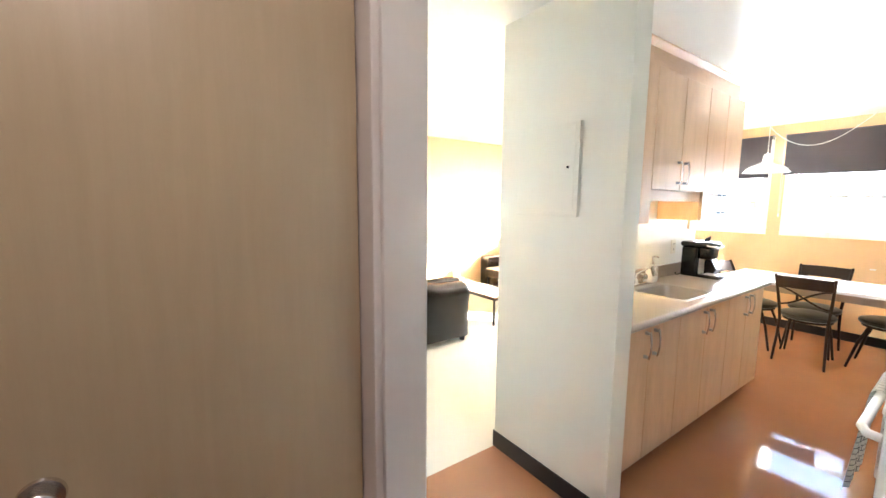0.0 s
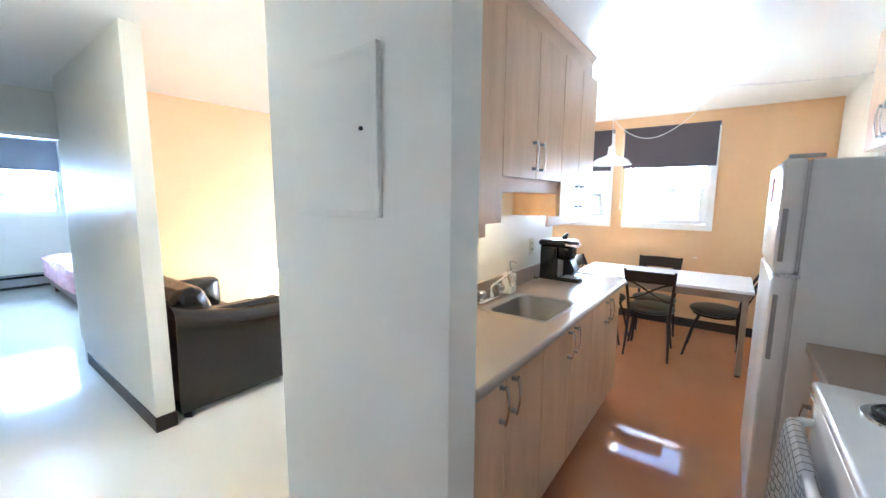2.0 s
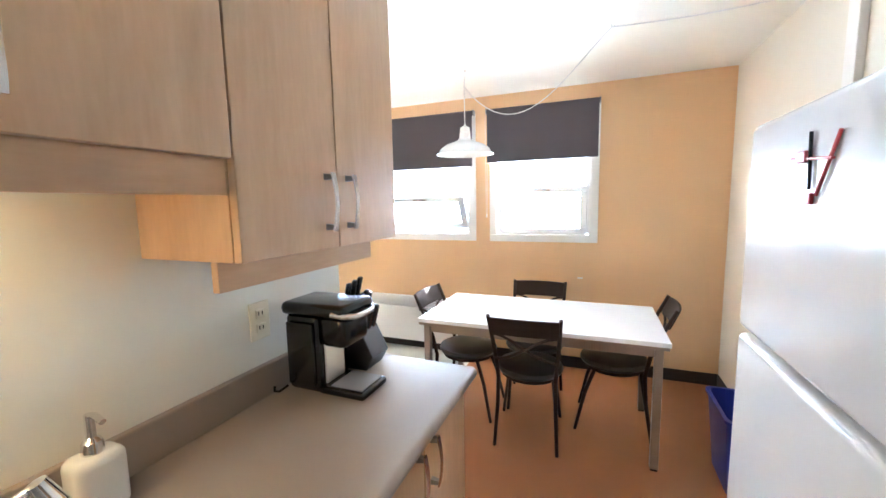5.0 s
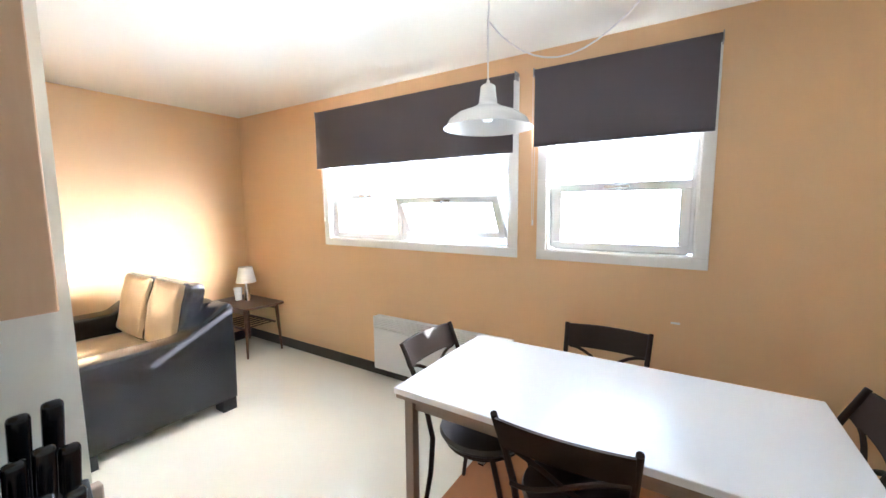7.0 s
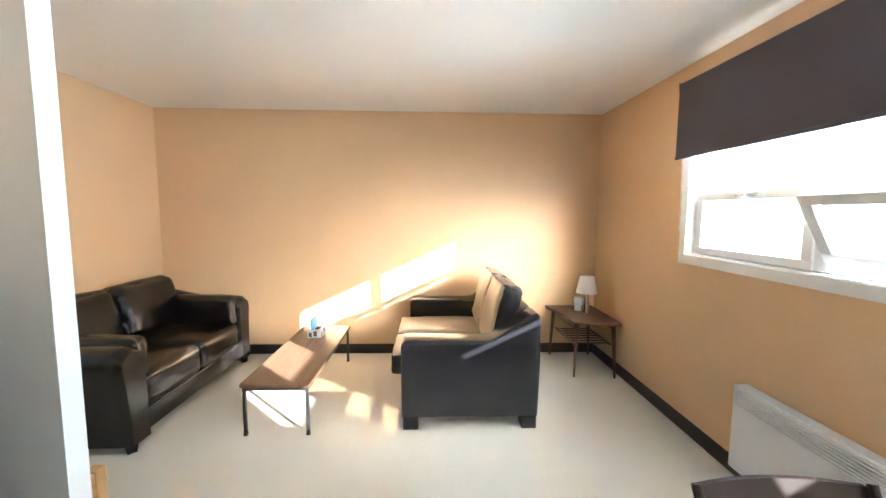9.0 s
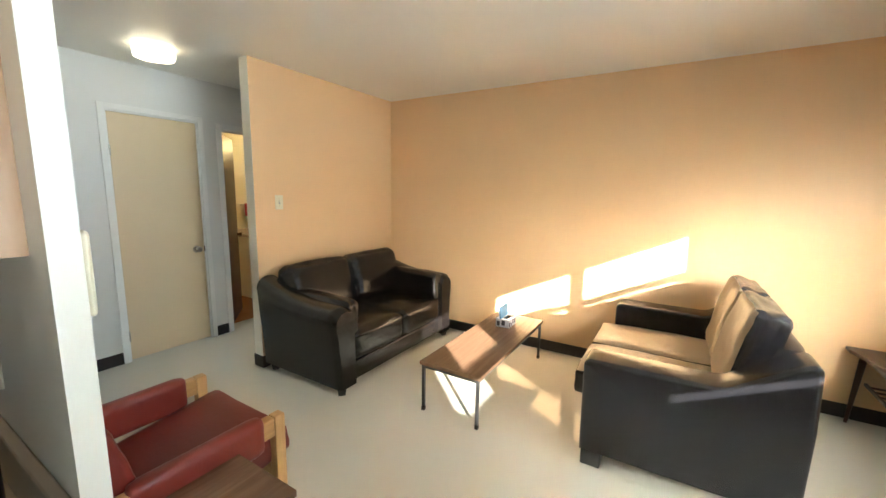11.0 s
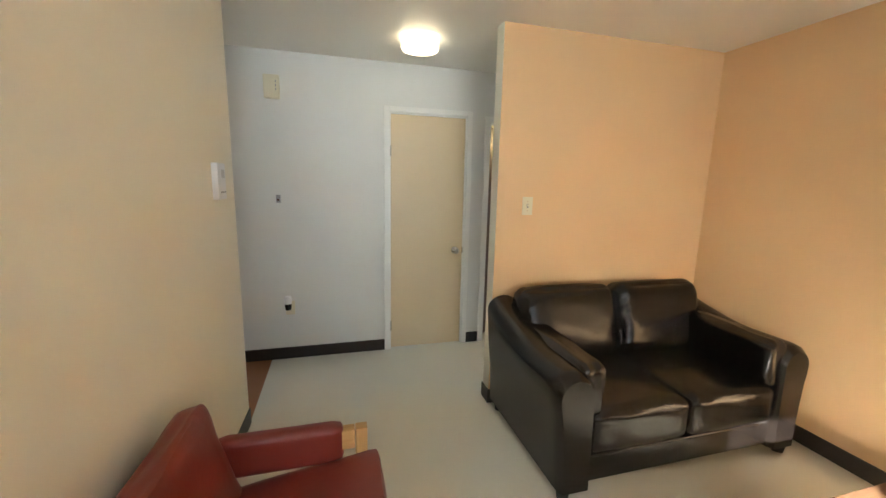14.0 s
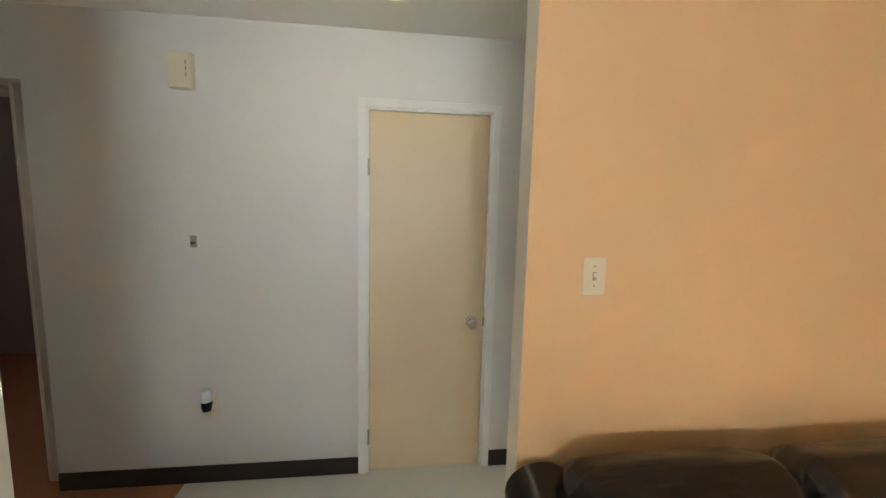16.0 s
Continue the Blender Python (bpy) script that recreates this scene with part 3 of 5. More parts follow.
def base_unit(y0, y1, label, top=0.862):
    c = thing("base_cabinet", 0.6, (y0 + y1) / 2, 0.0, label, "cabinet", "base cabinets")
    part("body", boxes((PK, 0.817, y0 + 0.001, y1 - 0.001, 0.10, top), bevel=0.001), CAB, c)
    part("toe_kick", boxes((PK, 0.765, y0 + 0.001, y1 - 0.001, 0.0, 0.10)), BASE, c, "dark recessed toe kick")
    m = (y0 + y1) / 2
    for a, b, h in ((y0 + 0.002, m - 0.002, m - 0.045), (m + 0.002, y1 - 0.002, m + 0.045)):
        d = part("door", boxes((0.819, 0.839, a, b, 0.105, 0.858), bevel=0.002), CAB, c)
        pull(d, 0.839, h, 0.695, 0.830)


base_unit(-4.365, -3.682, "maple veneer base cabinet with two doors under the counter")
base_unit(-3.682, -2.968, "maple veneer sink base cabinet with two doors", 0.70)
base_unit(-2.968, -2.29, "maple veneer base cabinet at the counter's open end")

SX0, SX1, SY0, SY1 = 0.420, 0.80, -3.55, -3.095
top = thing("worktop", 0.6, -3.3, 0.865, "grey-brown laminate worktop with an upstand at the wall", "worktop")
hx0, hx1, hy0, hy1 = SX0 + 0.02, SX1 - 0.02, SY0 + 0.02, SY1 - 0.02
part("slab", boxes((PK, hx0, -4.368, -2.255, 0.865, 0.905), (hx1, 0.857, -4.368, -2.255, 0.865, 0.905), (hx0, hx1, -4.368, hy0, 0.865, 0.905), (hx0, hx1, hy1, -2.255, 0.865, 0.905)), COUNTER, top)
bm = bmesh.new()
rod(bm, (0.857, -4.368, 0.885), (0.857, -2.255, 0.885), 0.020, segments=20)
part("front_edge", bm, COUNTER, top, "rounded laminate front edge", smooth=True)
part("upstand", boxes((PK, PK + 0.022, -4.368, -2.255, 0.905, 1.005), bevel=0.004), COUNTER, top)

sink = thing("sink", (SX0 + SX1) / 2, (SY0 + SY1) / 2, 0.74, "single-bowl stainless steel sink set in the worktop", "sink")


def sink_bowl():
    bm = bmesh.new()
    cx, cy = (SX0 + SX1) / 2, (SY0 + SY1) / 2
    rings = []
    for dx, dy, r, z in ((0.0, 0.0, 0.035, 0.906), (0.004, 0.004, 0.033, 0.911), (0.014, 0.014, 0.045, 0.911), (0.023, 0.023, 0.055, 0.904),
                         (0.029, 0.029, 0.060, 0.85), (0.040, 0.040, 0.072, 0.755), (0.058, 0.058, 0.08, 0.737), (0.09, 0.09, 0.08, 0.730)):
        x0, x1, y0, y1 = SX0 + dx + (0.025 if dx > 0.01 else 0), SX1 - dx, SY0 + dy, SY1 - dy
        rings.append([bm.verts.new((x, y, z)) for x, y in rounded(x0, x1, y0, y1, r, 6)])
    for a, b in zip(rings, rings[1:]):
        for k in range(len(a)):
            bm.faces.new((a[k], a[(k + 1) % len(a)], b[(k + 1) % len(b)], b[k]))
    bm.faces.new(rings[-1])
    return bm


DARKSTEEL = mat("worn sink steel", (0.47, 0.45, 0.42), 0.33, 1.0, vary=0.1, grain=300, bump=0.05)
part("bowl", sink_bowl(), DARKSTEEL, sink, smooth=True)
bm = bmesh.new()
lathe(bm, [(0.0, 0.002), (0.03, 0.002), (0.042, 0.006), (0.044, 0.0)], 0.61, -3.385, 0.7305, 24)
part("drain", bm, CHROME, sink, "chrome drain basket", smooth=True)
sp = thing("sponge", 0.57, -3.30, 0.732, "pale yellow-green sponge lying in the sink", "sponge")
SPY = mat("yellow sponge", (0.66, 0.62, 0.30), 0.9, vary=0.15, grain=120, bump=0.6)
SPG = mat("green scourer", (0.20, 0.32, 0.08), 0.95, vary=0.2, grain=300, bump=0.6)
part("foam", boxes((0.53, 0.61, -3.335, -3.265, 0.7405, 0.771), bevel=0.006), SPY, sp)
part("scourer", boxes((0.53, 0.61, -3.335, -3.265, 0.732, 0.740), bevel=0.002), SPG, sp)

fa = thing("faucet", 0.385, -3.33, 0.911, "two-handled chrome kitchen faucet behind the sink", "faucet")
bm = bmesh.new()
prism(bm, rounded(0.362, 0.410, -3.492, -3.213, 0.022), 0.018, Matrix.Translation((0, 0, 0.911)), bevel=0.006)
part("base_plate", bm, CHROME, fa, smooth=True)


def ribbed_knob(x, y):
    """A round knob with shallow ribs round its side."""
    bm = bmesh.new()
    lathe(bm, [(0.0, 0.056), (0.018, 0.055), (0.025, 0.050), (0.027, 0.044), (0.027, 0.022), (0.023, 0.016), (0.014, 0.013), (0.016, 0.0)], x, y, 0.9292, 48)
    for v in bm.verts:
        d = Vector((v.co.x - x, v.co.y - y))
        if d.length > 0.022 and 0.950 < v.co.z < 0.974:
            k = round(math.atan2(d.y, d.x) / math.tau * 48) % 4
            if k < 2:
                v.co.x, v.co.y = x + d.x * 0.93, y + d.y * 0.93
    return bm


for y in (-3.460, -3.245):
    part("knob", ribbed_knob(0.386, y), CHROME, fa, "ribbed chrome knob", smooth=True)
bm = bmesh.new()
lathe(bm, [(0.0, 0.030), (0.013, 0.030), (0.016, 0.022), (0.020, 0.0)], 0.386, -3.352, 0.9292, 24)
part("collar", bm, CHROME, fa, smooth=True)
bm = bmesh.new()
tube(bm, [(0.386, -3.352, 0.955), (0.386, -3.350, 0.982), (0.390, -3.340, 0.992), (0.404, -3.300, 1.010), (0.418, -3.262, 1.028), (0.430, -3.232, 1.041), (0.436, -3.218, 1.040)], [0.0085, 0.008, 0.0075, 0.007, 0.007, 0.008, 0.011], 12)
part("spout", bm, CHROME, fa, smooth=True)
bm = bmesh.new()
rod(bm, (0.432, -3.226, 1.050), (0.440, -3.210, 1.004), 0.014, 0.018, 20)
rod(bm, (0.440, -3.210, 1.0045), (0.445, -3.203, 0.974), 0.019, 0.016, 20)
part("spray_head", bm, CHROME, fa, "chunky chrome spray head", smooth=True)

so = thing("soap_dispenser", 0.385, -3.128, 0.905, "white soap bottle with a chrome pump beside the sink", "soap dispenser")
SOAP = mat("milky white soap bottle", (0.74, 0.72, 0.66), 0.25, vary=0.03)
bm = bmesh.new()
prism(bm, rounded(0.350, 0.420, -3.171, -3.085, 0.022), 0.125, Matrix.Translation((0, 0, 0.905)), bevel=0.018, segments=4)
part("bottle", bm, SOAP, so, smooth=True)
bm = bmesh.new()
lathe(bm, [(0.0, 0.075), (0.008, 0.075), (0.008, 0.03), (0.016, 0.022), (0.018, 0.0)], 0.385, -3.128, 1.030, 16)
tube(bm, [(0.385, -3.128, 1.102), (0.405, -3.128, 1.106), (0.428, -3.128, 1.098)], 0.006, 8)
part("pump", bm, CHROME, so, smooth=True)

cm = thing("coffee_maker", 0.48, -2.535, 0.905, "black single-cup coffee maker with a silver front on the worktop", "coffee maker")
part("column", boxes((0.355, 0.48, -2.605, -2.45, 0.905, 1.150), bevel=0.016, segments=3), BLACK, cm, smooth=True)
part("lid", boxes((0.345, 0.585, -2.615, -2.445, 1.148, 1.190), bevel=0.018, segments=4), BLACK, cm, smooth=True)
part("head", boxes((0.47, 0.578, -2.600, -2.460, 1.050, 1.155), bevel=0.030, segments=4), BLACK, cm, smooth=True)
part("front_panel", boxes((0.480, 0.490, -2.580, -2.490, 0.930, 1.060), bevel=0.004), STEEL, cm, "silver front panel")
part("drip_tray", boxes((0.47, 0.635, -2.605, -2.465, 0.905, 0.930), bevel=0.010, segments=3), BLACK, cm, smooth=True)
part("tray_grid", boxes((0.51, 0.622, -2.592, -2.478, 0.9305, 0.934), bevel=0.001), GREYPL, cm)
bm = bmesh.new()
tube(bm, [(0.54, -2.612, 1.165), (0.578, -2.606, 1.160), (0.600, -2.580, 1.156), (0.606, -2.53, 1.155), (0.600, -2.482, 1.156), (0.578, -2.458, 1.160), (0.54, -2.450, 1.165)], 0.009, 10)
part("lever", bm, NICKEL, cm, "silver lid handle", smooth=True)
part("water_tank", boxes((0.37, 0.47, -2.619, -2.6055, 0.93, 1.13), bevel=0.005), BLACK, cm, smooth=True)
bm = bmesh.new()
tube(bm, [(0.37, -2.622, 0.925), (0.355, -2.645, 0.912), (0.345, -2.655, 0.916), (0.342, -2.65, 0.93)], 0.004, 6)
part("power_cord", bm, BLACK, cm)

BLACKBLOCK = mat("black stained wood", (0.016, 0.014, 0.013), 0.4, vary=0.2, grain=90, bump=0.1)
kb = thing("knife_block", 0.445, -2.36, 0.905, "black knife block full of black-handled knives at the counter's end", "knife block")
bm = bmesh.new()
prism(bm, [(-0.06, 0.0), (0.075, 0.0), (0.105, 0.05), (0.03, 0.20), (-0.045, 0.165)], 0.11, Matrix.Translation((0.445, -2.305, 0.905)) @ Matrix.Rotation(radians(90), 4, "X"), bevel=0.004)
part("block", bm, BLACKBLOCK, kb)
for i, (dx, dy) in enumerate(((0.0, -0.032), (0.0, 0.0), (0.0, 0.032), (0.042, -0.038), (0.042, -0.014), (0.042, 0.012), (0.042, 0.036), (0.078, -0.03), (0.078, 0.0), (0.078, 0.03))):
    bm = bmesh.new()
    long = (0.14, 0.13, 0.11)[0 if dx == 0 else 1 if dx < 0.05 else 2] + 0.006 * (i % 3)
    base = Vector((0.445 - 0.03 + dx, -2.36 + dy, 0.905 + 0.17 - dx * 0.75))
    way = Vector((0.26, 0.0, 0.95)).normalized()
    q = way.to_track_quat("Z", "Y").to_matrix().to_4x4()
    box(bm, -0.0115, 0.0115, -0.008, 0.008, 0.0, long, bevel=0.0065, segments=3, turn=Matrix.Translation(base) @ q)
    part("knife_handle", bm, BLACK, kb, smooth=True)

to = thing("toaster", 0.49, -4.02, 0.905, "brushed steel and black two-slot toaster on the worktop", "toaster")
TOASTSTEEL = mat("brownish brushed steel", (0.36, 0.31, 0.27), 0.32, 1.0, vary=0.08, grain=260, bump=0.05)
bm = bmesh.new()
prism(bm, rounded(0.368, 0.622, -4.092, -3.938, 0.066, 8), 0.118, Matrix.Translation((0, 0, 0.925)), bevel=0.006)
part("shell", bm, TOASTSTEEL, to, smooth=True)
bm = bmesh.new()
prism(bm, rounded(0.365, 0.625, -4.095, -3.935, 0.068, 8), 0.046, Matrix.Translation((0, 0, 1.0435)), bevel=0.012, segments=4)
part("top_band", bm, BLACK, to, "black plastic top band", smooth=True)
bm = bmesh.new()
prism(bm, rounded(0.380, 0.610, -4.082, -3.948, 0.060, 8), 0.006, Matrix.Translation((0, 0, 1.0865)), bevel=0.002)
part("top_plate", bm, STEEL, to, "steel top plate", smooth=True)
SLOT = mat("dark toaster slot", (0.035, 0.028, 0.024), 0.6, vary=0.2)
for y in (-4.045, -3.985):
    part("slot", boxes((0.405, 0.580, y - 0.018, y + 0.018, 1.0926, 1.0938)), SLOT, to)
    part("slot_rim", boxes((0.402, 0.583, y + 0.0185, y + 0.0215, 1.0926, 1.0945)), TOASTSTEEL, to)
part("base", boxes((0.372, 0.612, -4.085, -3.945, 0.905, 0.9245), bevel=0.004), BLACK, to)
part("button_panel", boxes((0.6225, 0.634, -4.085, -4.042, 0.925, 1.042), bevel=0.004), STEEL, to, "steel panel with three buttons")
for k in range(3):
    part("button", boxes((0.6345, 0.637, -4.076, -4.052, 0.990 + 0.015 * k, 0.9935 + 0.015 * k)), BLACK, to)
bm = bmesh.new()
rod(bm, (0.634, -4.069, 0.953), (0.648, -4.069, 0.953), 0.014, 0.012, 20)
part("knob", bm, BLACK, to, smooth=True)
part("lever_channel", boxes((0.6225, 0.628, -4.041, -3.982, 0.940, 1.042), bevel=0.002), BLACK, to)
part("lever", boxes((0.629, 0.652, -4.036, -3.992, 1.012, 1.026), bevel=0.004), BLACK, to)
part("side_trim", boxes((0.6225, 0.632, -3.981, -3.955, 0.925, 1.042), bevel=0.004), STEEL, to)
for ob in to.children:            # the sides lean inwards towards the top
    for v in ob.data.vertices:
        lean = 1.05 - 0.75 * v.co.z
        v.co.x, v.co.y = v.co.x * lean, v.co.y * lean
to.location = (0.500, -4.072, 0.905)

pt = thing("paper_towel_roll", 0.43, -4.255, 0.905, "white paper towel roll standing on the worktop", "paper towel")
PAPER = mat("white tissue paper", (0.80, 0.80, 0.79), 0.9, vary=0.03, grain=180, bump=0.5)
bm = bmesh.new()
lathe(bm, [(0.022, 0.0), (0.060, 0.0), (0.062, 0.004), (0.062, 0.256), (0.060, 0.26), (0.022, 0.26), (0.020, 0.25), (0.020, 0.01), (0.022, 0.0)], 0.43, -4.255, 0.913, 36)
part("roll", bm, PAPER, pt, smooth=True)
bm = bmesh.new()
lathe(bm, [(0.0, 0.0), (0.070, 0.0), (0.070, 0.006), (0.008, 0.0075), (0.006, 0.29), (0.009, 0.30), (0.0, 0.305)], 0.43, -4.255, 0.905, 28)
part("holder", bm, CHROME, pt, "chrome towel stand", smooth=True)

pp = thing("potted_succulent", 0.60, -4.262, 0.905, "spiky grey-green succulent in an orange clay pot", "plant")
CLAY = mat("orange clay", (0.46, 0.22, 0.10), 0.7, vary=0.15, grain=150, bump=0.25)
ALOE = mat("grey-green leaf", (0.11, 0.17, 0.085), 0.45, vary=0.4, scale=30, grain=160, bump=0.15)
SOIL = mat("dark soil", (0.03, 0.02, 0.014), 0.95, vary=0.4, grain=150, bump=0.8)
bm = bmesh.new()
lathe(bm, [(0.0, 0.0), (0.034, 0.0), (0.046, 0.055), (0.051, 0.056), (0.052, 0.075), (0.047, 0.076), (0.045, 0.060), (0.0, 0.058)], 0.60, -4.262, 0.905, 32)
part("pot", bm, CLAY, pp, smooth=True)
part("soil", lathe(bmesh.new(), [(0.0, 0.004), (0.043, 0.0), (0.0, -0.004)], 0.60, -4.262, 0.967, 24), SOIL, pp)
rnd = random.Random(5)
for k in range(26):
    turn = k * 2.399
    rise = radians(25 + 55 * (k / 26) + rnd.uniform(-6, 6))
    long = 0.085 + 0.03 * rnd.random()
    out = Vector((math.cos(turn) * math.cos(rise), math.sin(turn) * math.cos(rise), math.sin(rise)))
    root = Vector((0.60 + 0.010 * math.cos(turn), -4.262 + 0.010 * math.sin(turn), 0.970))
    pts = [root + out * long * u + Vector((0, 0, 0.018 * u * u)) for u in (0, 0.25, 0.5, 0.75, 1.0)]
    part("leaf", tube(bmesh.new(), pts, [0.009, 0.012, 0.010, 0.006, 0.001], 6), ALOE, pp, smooth=True)


def outlet(name, loc, face, label, plug=False, kind="duplex"):
    """A cover plate on a wall; face: 'x+', 'x-', 'y+' or 'y-' is the way it looks."""
    o = thing(name, *loc, label, "outlet" if "outlet" in name else "switch")
    turn = {"y-": 0, "x+": 90, "y+": 180, "x-": -90}[face]
    m = pose(*loc, 0, 0, turn)

    def put(nm, bm, mt, sm=False):
        bmesh.ops.transform(bm, matrix=m, verts=bm.verts)
        return part(nm, bm, mt, o, smooth=sm)

    put("plate", boxes((-0.036, 0.036, -0.006, 0.0, -0.058, 0.058), bevel=0.002), IVORY)
    if kind == "duplex":
        for z in (-0.022, 0.022):
            put("receptacle", boxes((-0.016, 0.016, -0.009, -0.0062, z - 0.014, z + 0.014), bevel=0.002), IVORY)
            for x in (-0.0065, 0.0065):
                put("slot", boxes((x - 0.0015, x + 0.0015, -0.0100, -0.0091, z - 0.004, z + 0.007)), BLACK)
    else:
        put("collar", boxes((-0.006, 0.006, -0.0075, -0.0062, -0.013, 0.013)), GREYPL)
        put("toggle", boxes((-0.004, 0.004, -0.016, -0.0076, -0.002, 0.010), bevel=0.001), IVORY)
        for z in (-0.03, 0.03):
            put("screw", rod(bmesh.new(), (0, -0.0062, z), (0, -0.0075, z), 0.003, segments=8), NICKEL)
    if plug:
        put("plug", boxes((-0.020, 0.020, -0.045, -0.0101, -0.055, 0.005), bevel=0.008, segments=3), BLACK, True)
    return o


outlet("wall_outlet", (PK + 0.001, -2.665, 1.142), "x+", "ivory double outlet on the backsplash wall by the coffee maker")
wo = thing("wall_outlet", PK, -4.05, 1.14, "beige wall outlet with a black plug above the toaster", "outlet")
part("plate", boxes((PK, PK + 0.006, -4.078, -4.004, 1.083, 1.198), bevel=0.002), IVORY, wo)
for z in (1.118, 1.162):
    part("receptacle", boxes((PK + 0.0062, PK + 0.009, -4.057, -4.025, z - 0.014, z + 0.014), bevel=0.002), IVORY, wo)
part("plug", boxes((PK + 0.0092, PK + 0.036, -4.043, -4.008, 1.10, 1.135), bevel=0.008, segments=3), BLACK, wo, smooth=True)
part("cord", tube(bmesh.new(), [(PK + 0.034, -4.025, 1.115), (PK + 0.055, -4.025, 1.09), (PK + 0.05, -4.02, 1.04), (PK + 0.036, -4.01, 0.98), (PK + 0.034, -4.0, 0.925)], 0.004, 8), BLACK, wo, smooth=True)

# refrigerator
fr = thing("refrigerator", 1.93, -2.69, 0.0, "white top-freezer refrigerator with two doors and grey grips", "refrigerator")
GASKET = mat("pale grey gasket", (0.60, 0.59, 0.58), 0.6)
FY0, FY1 = -3.10, -2.39
part("body", boxes((1.672, 2.18, FY0, FY1, 0.05, 1.642), bevel=0.008), FRIDGE, fr)
part("plinth", boxes((1.70, 2.18, FY0 + 0.02, FY1 - 0.02, 0.0, 0.05)), BLACK, fr)
for z0, z1 in ((1.174, 1.647), (0.06, 1.160)):
    d = part("door", boxes((1.587, 1.662, FY0, FY1, z0, z1), bevel=0.016, segments=4), FRIDGE, fr, smooth=True)
    part("gasket", boxes((1.663, 1.671, FY0 + 0.012, FY1 - 0.012, z0 + 0.012, z1 - 0.012)), GASKET, d)
    g0, g1 = (1.225, 1.445) if z0 > 1 else (0.80, 1.085)
    part("grip", boxes((1.600, 1.618, FY0 - 0.004, FY0 + 0.004, g0, g1), bevel=0.003), GREYPL, d, "recessed grey edge grip")
bm = boxes((1.612, 1.680, FY0 - 0.001, FY0 + 0.03, 1.162, 1.172), bevel=0.002)
rod(bm, (1.637, FY0 + 0.014, 1.156), (1.637, FY0 + 0.014, 1.178), 0.007)
part("middle_hinge", bm, CHROME, fr)
part("top_hinge", boxes((1.60, 1.71, FY0 + 0.01, FY0 + 0.045, 1.648, 1.664), bevel=0.005), GREYPL, fr)
MAGR = mat("red magnet", (0.45, 0.03, 0.03), 0.4)
mg = thing("fridge_magnet", 1.585, -2.69, 1.53, "small red and black stick magnet on the freezer door", "magnet")
for name, pts, thick, m in (("slanted_bar", ((-0.075, 0.045), (-0.02, -0.05)), 0.0028, MAGR), ("upright_bar", ((0.012, 0.055), (0.004, -0.04)), 0.0028, BLACK),
                            ("cross_bar", ((-0.06, 0.006), (0.075, 0.016)), 0.0028, MAGR)):
    part(name, tube(bmesh.new(), [(1.5838, -2.69 + a, 1.535 + h) for a, h in pts], thick, 6), m, mg)
part("block", boxes((1.579, 1.5868, -2.672, -2.640, 1.541, 1.561), bevel=0.003), MAGR, mg, "red block")
part("pendant", boxes((1.580, 1.5868, -2.700, -2.684, 1.470, 1.490), bevel=0.003), MAGR, mg, "small red pendant")

# range
st = thing("stove", 1.95, -3.93, 0.0, "white electric range with coil burners and a towel on its door", "stove")
TY0, TY1 = -4.335, -3.525
part("body", boxes((1.700, 2.145, TY0, TY1, 0.06, 0.885), bevel=0.004), ENAMEL, st)
part("plinth", boxes((1.76, 2.12, TY0 + 0.02, TY1 - 0.02, 0.0, 0.06)), BLACK, st)
bm = bmesh.new()
box(bm, 1.648, 2.145, TY0 - 0.004, TY1 + 0.004, 0.886, 0.918, bevel=0.010, segments=3)
part("cooktop", bm, ENAMEL, st, smooth=True)
part("back_guard", boxes((2.075, 2.145, TY0, TY1, 0.919, 1.09), bevel=0.008), ENAMEL, st)
door = part("oven_door", boxes((1.655, 1.698, TY0 + 0.01, TY1 - 0.01, 0.27, 0.875), bevel=0.008, segments=3), ENAMEL, st, smooth=True)
part("oven_window", boxes((1.651, 1.6545, TY0 + 0.16, TY1 - 0.16, 0.42, 0.66), bevel=0.002), BLACK, door, "dark oven window")
bm = bmesh.new()
tube(bm, [(1.655, TY0 + 0.05, 0.80), (1.620, TY0 + 0.06, 0.80), (1.605, TY0 + 0.10, 0.80), (1.605, TY1 - 0.10, 0.80), (1.620, TY1 - 0.06, 0.80), (1.655, TY1 - 0.05, 0.80)], 0.014, 12)
part("door_handle", bm, ENAMEL, door, "white bar handle", smooth=True)
part("drawer", boxes((1.657, 1.698, TY0 + 0.01, TY1 - 0.01, 0.075, 0.255), bevel=0.006), ENAMEL, st)
for bx, by, r in ((1.81, -4.13, 0.095), (1.81, -3.70, 0.075), (2.03, -4.13, 0.075), (2.03, -3.70, 0.095)):
    bm = bmesh.new()
    lathe(bm, [(0.0, 0.0005), (r * 0.9, 0.0005), (r * 1.12, 0.006), (r * 1.22, 0.005), (r * 1.24, 0.0)], bx, by, 0.9185, 36)
    b = part("drip_bowl", bm, CHROME, st, "chrome drip bowl", smooth=True)
    bm = bmesh.new()
    pts = [(bx + (0.018 + (r - 0.018) * k / 80) * math.cos(k * math.tau * 4 / 80), by + (0.018 + (r - 0.018) * k / 80) * math.sin(k * math.tau * 4 / 80), 0.931) for k in range(81)]
    tube(bm, pts, 0.0055, 6)
    part("coil", bm, BLACKMETAL, b, "black heating coil", smooth=True)

TOWEL = mat("white tea towel cloth", (0.70, 0.70, 0.69), 0.9, vary=0.05, grain=300, bump=0.4)
nt = TOWEL.node_tree
brick = nt.nodes.new("ShaderNodeTexBrick")
